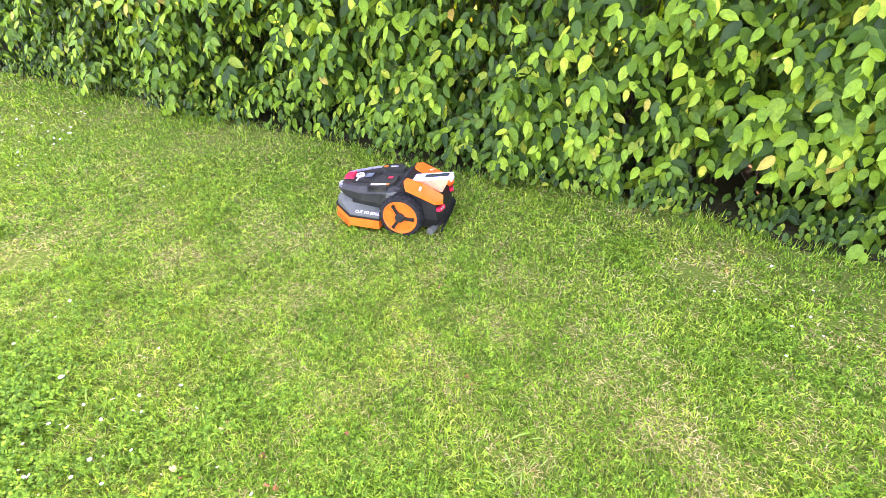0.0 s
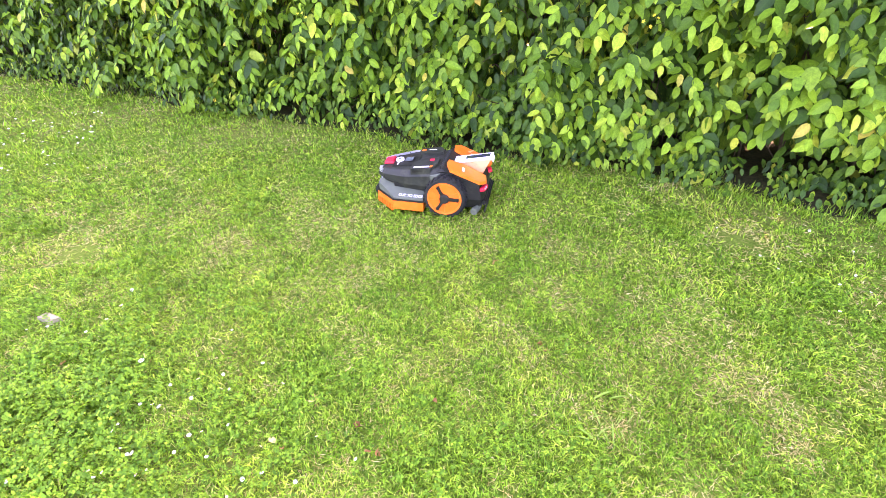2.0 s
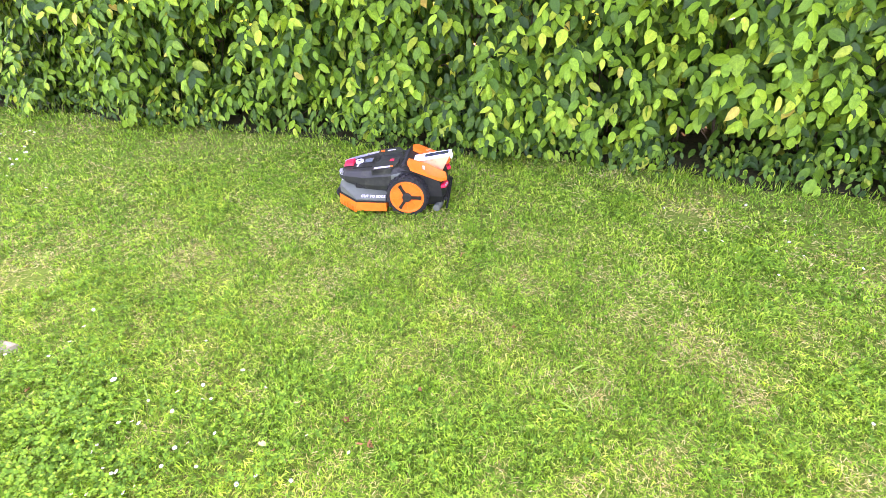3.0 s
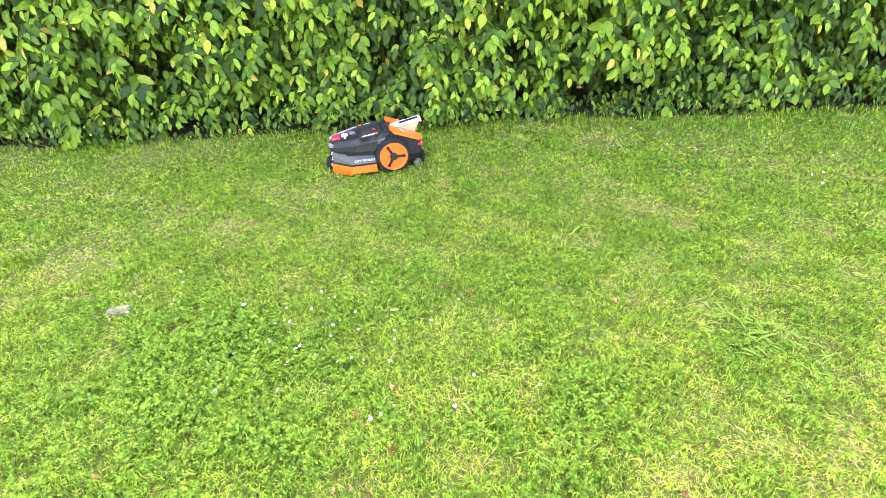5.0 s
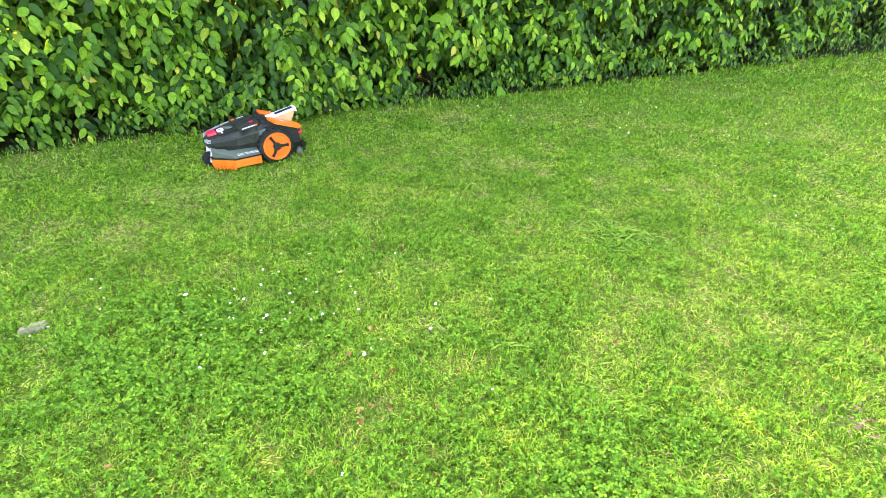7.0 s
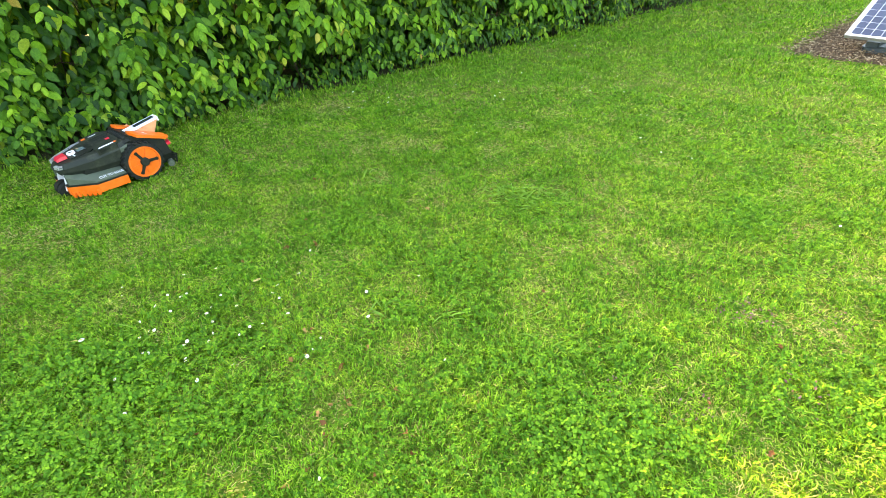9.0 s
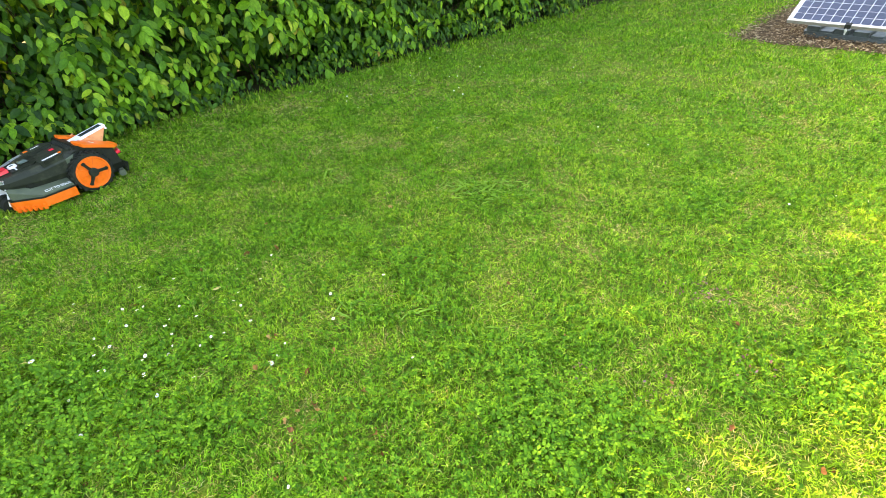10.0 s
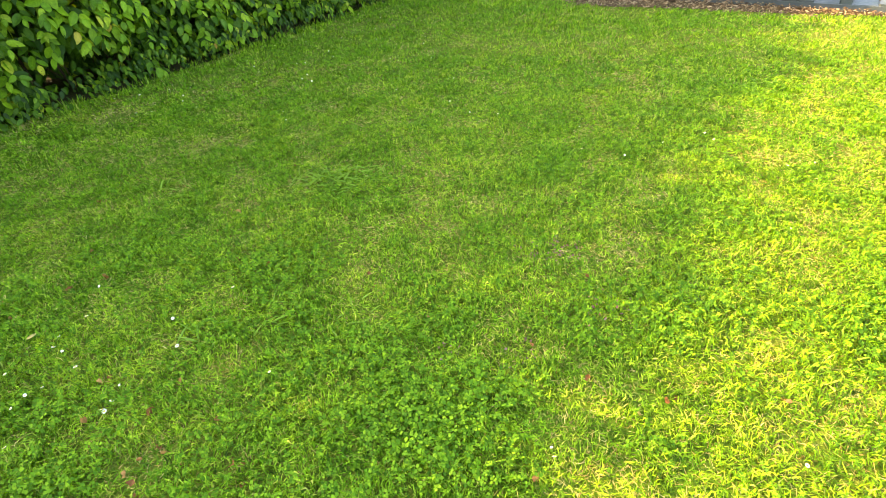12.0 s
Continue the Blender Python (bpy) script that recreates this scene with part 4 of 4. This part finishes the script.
# ---- solar panel on its bed ----
def bark_bed():
    """A shallow bed of bark chips with an uneven edge."""
    n = 42000
    x, y = rng.uniform(5.2, 9.4, n), rng.uniform(-2.8, 1.8, n)
    keep = in_bed(x + rng.normal(0, 0.05, n), y + rng.normal(0, 0.05, n)) & ((x < 7.2) | (rng.random(n) < 0.4))
    x, y = x[keep], y[keep]
    n = len(x)
    long, wide, thick = rng.uniform(0.014, 0.052, n), rng.uniform(0.005, 0.014, n), rng.uniform(0.004, 0.011, n)
    a, b, c = rng.uniform(0, 6.3, n), rng.normal(0, 0.35, n), rng.normal(0, 0.35, n)
    z = rng.uniform(0.004, 0.034, n)
    verts = []
    # a splinter: a flat four-cornered blade with a ridge
    for px, py, pz in ((-0.5, 0.0, 0.0), (0.1, 0.5, -0.3), (0.5, -0.1, 0.0), (-0.15, -0.5, -0.3), (0.05, 0.0, 0.6)):
        qx, qy = px * long, py * wide
        verts.append(np.stack([x + qx * np.cos(a) - qy * np.sin(a), y + qx * np.sin(a) + qy * np.cos(a), z + qx * b + qy * c + pz * thick], 1))
    verts = np.stack(verts, 1).reshape(-1, 3)
    tri = np.array([(0, 4, 1), (1, 4, 2), (2, 4, 3), (3, 4, 0), (0, 1, 2), (0, 2, 3)])
    ob = new("bark_chips", tri_mesh("bark_chips", verts, (np.arange(n)[:, None, None] * 5 + tri).reshape(-1, 3), CHIP))
    tagged(ob, "loose brown bark chips under the solar panel", "bark mulch", kind="stuff")
    bm = bmesh.new()
    bm.faces.new([bm.verts.new((7.6 + 0.97 * (px - 7.6), -0.6 + 0.96 * (py + 0.6), 0.004)) for px, py in BED])
    tagged(part("bed", bm, BED_SOIL), "bed of dark earth and bark fines", "mulch bed", kind="structure")


BED_SOIL = bark_material("bark_fines", (0.03, 0.019, 0.008), (0.11, 0.072, 0.034))
bark_bed()

PANEL_LONG, PANEL_DEEP, PANEL_TILT = 2.04, 1.04, 33.0


def solar_panel():
    """Local x along the low edge, y up the slope."""
    way = math.degrees(math.atan2(-0.98, 0.09))
    root = thing("solar_panel", pose(5.785, 0.545, 0.15, 0, 0, way), "tilted framed solar panel of blue cells on ballast", "solar panel")
    lean = Matrix.Rotation(radians(PANEL_TILT), 4, "X")
    rim, thick = 0.022, 0.035
    for (sx, sy), (cx, cy) in (((PANEL_LONG, rim), (PANEL_LONG / 2, rim / 2)), ((PANEL_LONG, rim), (PANEL_LONG / 2, PANEL_DEEP - rim / 2)),
                               ((rim, PANEL_DEEP - 2 * rim), (rim / 2, PANEL_DEEP / 2)), ((rim, PANEL_DEEP - 2 * rim), (PANEL_LONG - rim / 2, PANEL_DEEP / 2))):
        bm = box((sx, sy, thick), (cx, cy, 0), None, 0.0015)
        bm.transform(lean)
        part("frame_bar", bm, ALLOY, root, "pale aluminium frame")
    sheet = box((PANEL_LONG - 2 * rim, PANEL_DEEP - 2 * rim, 0.006), (PANEL_LONG / 2, PANEL_DEEP / 2, 0.007), None, 0)
    sheet.transform(lean)
    back = part("backsheet", sheet, GRID, root, "white grid between the cells")
    bm = box((0.0755, 0.0755, 0.003), (0, 0, 0), None, 0.0008)
    me = bpy.data.meshes.new("cell")
    bm.transform(lean)
    bm.to_mesh(me)
    bm.free()
    me.materials.append(CELL)
    for i in range(24):
        for j in range(12):
            x = rim + 0.014 + 0.0405 + 0.0805 * i + (0.018 if i > 11 else 0)
            y = rim + 0.01 + 0.0403 + 0.0811 * j
            ob = new("cell", me)
            ob.parent = back
            ob.location = lean @ Vector((x, y, 0.0115))
    for k, x in enumerate((0.52, 1.4)):
        part("clamp", join(box((0.05, 0.016, 0.04), (x, -0.01, 0.004), None, 0.003), box((0.055, 0.03, 0.006), (x, 0.008, 0.026), (PANEL_TILT, 0, 0), 0.001)), BLACK, root, "black edge clamp")
        part("bolt", join(box((0.022, 0.02, 0.022), (x, -0.03, -0.03), None, 0.004), tube([(x, -0.032, -0.062), (x, -0.032, -0.01)], 0.007, 10)), SILVER, root, "bright metal bolt")
        high = PANEL_DEEP * math.sin(radians(PANEL_TILT))
        deep = PANEL_DEEP * math.cos(radians(PANEL_TILT))
        part("rail", join(box((0.04, deep - 0.3, 0.04), (x, deep / 2 + 0.15, -0.11), None, 0.003), box((0.04, 0.04, high + 0.08), (x, deep - 0.06, high / 2 - 0.09), None, 0.003)), ALLOY, root)
    return root


solar_panel()


def ballast_tray():
    """A long moulded ballast bar with raised blocks; local x along it."""
    way = math.degrees(math.atan2(-0.98, 0.05))
    root = thing("ballast_tray", pose(6.02, 0.46, 0.0, 0, 0, way), "blue-grey moulded ballast tray under the panel's low edge", "ballast")
    def plan(x0, x1, front, rear):
        return [(x0, front + 0.012), (x0 + 0.012, front), (x1 - 0.012, front), (x1, front + 0.012), (x1, rear), (x0, rear)]

    end = [(0.0, 0.03), (0.01, -0.02), (0.03, -0.055), (0.065, -0.077), (0.11, -0.085), (4.2, -0.085), (4.2, 0.16), (0.06, 0.16), (0.0, 0.1)]
    part("tray", prism(end, 0.0, 0.05, 0.012), BALLAST, root)
    x = 0.03
    for k, (long, high) in enumerate(((0.15, 0.112), (0.15, 0.085), (0.17, 0.112), (0.03, 0.06), (0.17, 0.108), (0.14, 0.085), (0.24, 0.066), (0.13, 0.112), (0.22, 0.07), (0.17, 0.085), (0.17, 0.108), (0.03, 0.06),
                                      (0.17, 0.108), (0.16, 0.085), (0.22, 0.066), (0.13, 0.112), (0.22, 0.07), (0.17, 0.085), (0.17, 0.108), (0.16, 0.085), (0.17, 0.108), (0.16, 0.085), (0.2, 0.07), (0.17, 0.108), (0.16, 0.085), (0.2, 0.07), (0.17, 0.108))):
        long *= 0.82
        front = -0.074 if k else -0.05
        part("block", prism(plan(x + 0.006, x + long - 0.006, front, 0.15), 0.045, lambda px, py, h=high: h - (0.016 if py < 0 else 0.0), 0.008), BALLAST, root)
        x += long


ballast_tray()


# ---- small things on the lawn ----
def daisy_meshes():
    petals = bmesh.new()
    for k in range(16):
        a = 2 * math.pi * k / 16
        c, s = math.cos(a), math.sin(a)
        pts = [(0.003, 0.0008, 0), (0.006, 0.0015, 0.0008), (0.0105, 0.0012, 0.0004), (0.0105, -0.0012, 0.0004), (0.006, -0.0015, 0.0008), (0.003, -0.0008, 0)]
        petals.faces.new([petals.verts.new((x * c - y * s, x * s + y * c, z + 0.0005 * (k % 2))) for x, y, z in pts])
    eye = turned([(0.0, 0.0038), (0.0018, 0.0032), (0.0028, 0.0012)], pose(0, 0, 0, 0, -90, 0), 10)
    stalk = tube([(0, 0, -0.03), (0.001, 0, -0.015), (0, 0, 0.0)], 0.0008, 5)
    return petals, eye, stalk


def daisies():
    """White daisies: those that stand singly, and thin swarms of them."""
    petals, eye, stalk = daisy_meshes()
    first = thing("daisy", pose(-0.64, -0.02, 0.034), "small white daisy with a yellow eye in the lawn", "daisy", "daisies in the lawn")
    part("petals", petals, PETAL, first)
    part("flower_eye", eye, YELLOW, first)
    part("stalk", stalk, WEED_LEAF, first)
    single = [(-0.3, -0.26), (-0.2, -0.19), (-0.1, -0.15), (-0.19, -0.1), (-0.14, -0.04), (-0.26, 0.06), (-0.38, 0.03), (-0.49, 0.26), (-0.4, -0.11), (0.28, 0.08),
              (-0.97, 0.04), (-1.77, 1.06), (1.22, 1.91), (1.72, 2.09), (1.8, 2.18), (1.3, 1.84), (1.36, 1.76), (1.6, 2.19), (1.65, 1.86), (1.01, 2.09),
              (-0.45, -0.14), (-0.25, 0.2), (-0.21, -0.27), (-0.35, -0.36), (-0.32, -0.34), (-0.3, -0.48), (-0.52, -0.5), (-0.04, -0.31), (0.06, -0.31), (0.12, -0.52),
              (0.05, -0.57), (0.08, -0.55), (-0.07, -1.04), (2.63, -1.24), (2.33, -0.93), (2.39, -1.14), (0.73, -1.7), (0.75, -1.68), (1.08, -2.19), (2.76, -1.9)]
    swarms = [(-3.35, 0.83, 0.35, 24), (-3.6, 1.1, 0.4, 18), (-2.9, 0.68, 0.3, 14), (-0.3, -0.15, 0.35, 22), (-1.0, 0.2, 0.5, 6), (1.6, 2.0, 0.4, 10), (2.2, 1.9, 0.6, 14),
              (3.0, 1.4, 0.7, 12), (3.6, 2.3, 0.6, 12), (2.6, -1.4, 0.5, 8), (2.4, 0.3, 0.7, 8), (0.2, -0.5, 0.3, 6)]
    spots = list(single)
    for cx, cy, r, n in swarms:
        spots += [(cx + random.gauss(0, r * 0.6), cy + random.gauss(0, r * 0.6)) for _ in range(n)]
    for x, y in spots:
        if hedge_v(x, y) < 0.06:
            continue
        s = random.uniform(0.4, 0.72) * (1.35 if x < -2.4 else 1.0)
        copy = copy_thing(first, pose(x, y, random.uniform(0.028, 0.042), random.gauss(0, 22), random.gauss(0, 22), random.uniform(0, 360)))
        copy.scale = (s, s, 1)


daisies()


def petal_litter():
    """The larger pale petals and the whitish stone chunk that lie in the grass."""
    pts, tris = leaf_template(True)
    for k, (x, y, size, label) in enumerate(((0.0, 0.0, 0.036, "pale withered leaf lying in the grass"), (0.02, 0.34, 0.03, "pale withered leaf lying in the grass"),
                                             (-0.66, 0.0, 0.028, "pale withered leaf lying in the grass"), (0.012, 0.19, 0.026, "pale withered leaf lying in the grass"))):
        me = tri_mesh("withered_leaf", pts * np.array([size, size * 0.5, size * 0.6]) + np.array([0, 0, 0.022]), tris, STRAW)
        ob = new("withered_leaf", me)
        ob.matrix_world = pose(x, y, 0, random.uniform(-15, 15), random.uniform(-10, 10), 77 * k)
        tagged(ob, label, "leaf")
    ob = part("wood_piece", rounded(rings([[(-0.05, -0.02, 0.0), (0.045, -0.026, 0.0), (0.055, 0.018, 0.0), (-0.04, 0.026, 0.0)],
                                           [(-0.046, -0.018, 0.03), (0.04, -0.02, 0.036), (0.05, 0.014, 0.032), (-0.036, 0.02, 0.028)]]), 0.006), STONE_PALE)
    ob.matrix_world = pose(-1.2, -0.07, 0.0, 0, 0, 12) @ Matrix.Diagonal((0.95, 0.95, 0.85, 1))
    tagged(ob, "flat chunk of weathered pale stone lying in the grass", "wood piece")


petal_litter()


def fallen_leaves():
    """Curled russet leaves dropped on the grass."""
    pts, tris = leaf_template(True)
    shapes = []
    for k in range(5):
        curl = pts.copy()
        curl[:, 2] += (0.4 + 0.15 * k) * np.abs(curl[:, 1]) * (1 if k % 2 else -0.6) + 0.2 * np.sin(6 * curl[:, 0] + k)
        curl[:, 1] *= 0.6 + 0.25 * np.sin(9 * curl[:, 0] + 2 * k)
        shapes.append(tri_mesh("fallen_leaf", curl, tris, FALLEN_SINGLE))
    spots = [(1.07, -1.86), (0.09, -0.84), (0.01, -0.87), (0.18, -0.32), (0.1, -0.43), (0.38, -0.16), (0.26, -1.07), (0.19, -1.03), (0.57, -1.36), (0.12, -0.9), (-0.43, -0.54),
             (-0.34, -0.69), (-0.1, -0.98), (-0.17, -1.0), (-0.78, -0.71), (-0.95, -0.79), (0.77, -0.36), (1.27, -0.79), (0.04, -0.8), (0.15, 1.22), (0.28, 0.12),
             (-0.53, -0.67), (0.06, -1.11), (0.13, -0.68), (0.61, -1.31), (1.27, -2.12), (0.95, -0.81), (0.52, 0.55), (0.56, 0.84), (1.12, 0.46), (0.02, 0.18), (0.19, 0.19), (-0.29, 0.13)]
    # dead leaves lie in twos and threes
    spots += [(x + random.gauss(0, 0.025), y + random.gauss(0, 0.025)) for x, y in spots[:33:2]]
    spots += [(random.uniform(-1.0, 1.6), random.uniform(-1.8, 0.4)) for _ in range(45)]
    for k, (x, y) in enumerate(spots):
        ob = new("fallen_leaf", shapes[k % 5])
        s = random.uniform(0.015, 0.032)
        ob.matrix_world = pose(x, y, random.uniform(0.008, 0.02), random.gauss(0, 35), random.gauss(0, 35), random.uniform(0, 360)) @ Matrix.Scale(s, 4)
        tagged(ob, "small curled russet leaf fallen on the grass", "leaf", "fallen leaves")


FALLEN_SINGLE = one_tone_each(FALLEN)
fallen_leaves()


def plantains():
    """Loose tufts of coarse pale grass and weed leaves that lie outwards."""
    pts, tris = leaf_template(True)
    for x, y, r, n in ((1.42, -0.04, 0.09, 60), (1.32, 0.08, 0.075, 34), (1.52, -0.14, 0.075, 34), (-0.49, -0.13, 0.07, 14), (0.4, -0.49, 0.08, 14), (0.62, -0.6, 0.08, 14), (0.9, 0.6, 0.08, 14), (0.75, -0.88, 0.08, 14)):
        root = thing("weed_tuft", pose(x, y, 0.0, 0, 0, random.uniform(0, 90)), "loose tuft of coarse pale green weed leaves in the lawn", "weed", "weeds in the lawn")
        for k in range(n):
            long = r * random.uniform(0.4, 0.95)
            me = tri_mesh("blade", pts * np.array([long, long * random.uniform(0.05, 0.09), long * 1.1]), tris, WEED_LEAF)
            ob = new("blade", me)
            ob.parent = root
            ob.matrix_local = pose(random.gauss(0, r * 0.7), random.gauss(0, r * 0.7), 0.01, random.gauss(0, 25), random.uniform(-55, -18), random.uniform(0, 360))


plantains()


def purple_weeds():
    """Low purple-brown bracts in a few thin patches."""
    pts, tris = leaf_template(False)
    verts, faces, base = [], [], 0
    for cx, cy, r, n in ((1.53, -1.27, 0.09, 60), (1.45, -1.2, 0.05, 25), (1.3, -1.55, 0.08, 40), (1.0, -1.45, 0.05, 22), (1.75, -1.45, 0.06, 24), (0.85, -1.25, 0.04, 14)):
        for _ in range(n):
            m = pose(cx + random.gauss(0, r * 0.6), cy + random.gauss(0, r * 0.6), random.uniform(0.012, 0.04), random.gauss(0, 40), random.gauss(-20, 40), random.uniform(0, 360))
            s = random.uniform(0.006, 0.014)
            verts.append(np.array([m @ Vector(p) for p in pts * np.array([s, s * 0.7, s])]))
            faces.append(tris + base)
            base += len(pts)
    ob = new("purple_weed", tri_mesh("purple_weed", np.concatenate(verts), np.concatenate(faces), PURPLE))
    tagged(ob, "low purple-brown weeds flowering in the lawn", "weed", kind="stuff")


purple_weeds()


def sun_speck_flowers():
    """Small yellow flower shapes for sunlit specks, put on the hedge's foot and face."""
    spots = []
    for u, z, n in ((-2.82, 0.12, 4), (0.42, 0.95, 4), (-1.88, 0.78, 4), (-2.7, 0.92, 3)):
        spots += [(u + random.gauss(0, 0.04), z + random.gauss(0, 0.03)) for _ in range(n)]
    first = None
    for u, z in spots:
        v = float(hedge_face(u, z)) + 0.02
        p = ALONG * u + OUT * v
        m = pose(p[0] + HEDGE_FOOT[0], p[1] + HEDGE_FOOT[1], z, 60 + random.gauss(0, 20), 0, HEDGE_TURN + random.gauss(0, 25))
        if first is None:
            first = thing("yellow_flower", m, "small yellow flower shape put in for a sunlit speck in the hedge", "flower", "yellow flowers in the hedge")
            bm = bmesh.new()
            for k in range(5):
                a = 2 * math.pi * k / 5
                c, s = math.cos(a), math.sin(a)
                bm.faces.new([bm.verts.new((x * c - y * s, x * s + y * c, h)) for x, y, h in ((0.001, 0, 0), (0.008, 0.006, 0.003), (0.014, 0.003, 0.004), (0.014, -0.003, 0.004), (0.008, -0.006, 0.003))])
            part("petals", bm, YELLOW, first)
            part("stalk", tube([(0, 0, 0), (0.002, -0.004, -0.03), (0, -0.01, -0.06)], 0.001, 5), WEED_LEAF, first)
        else:
            copy_thing(first, m).scale = (0.7, 0.7, 0.7)


sun_speck_flowers()
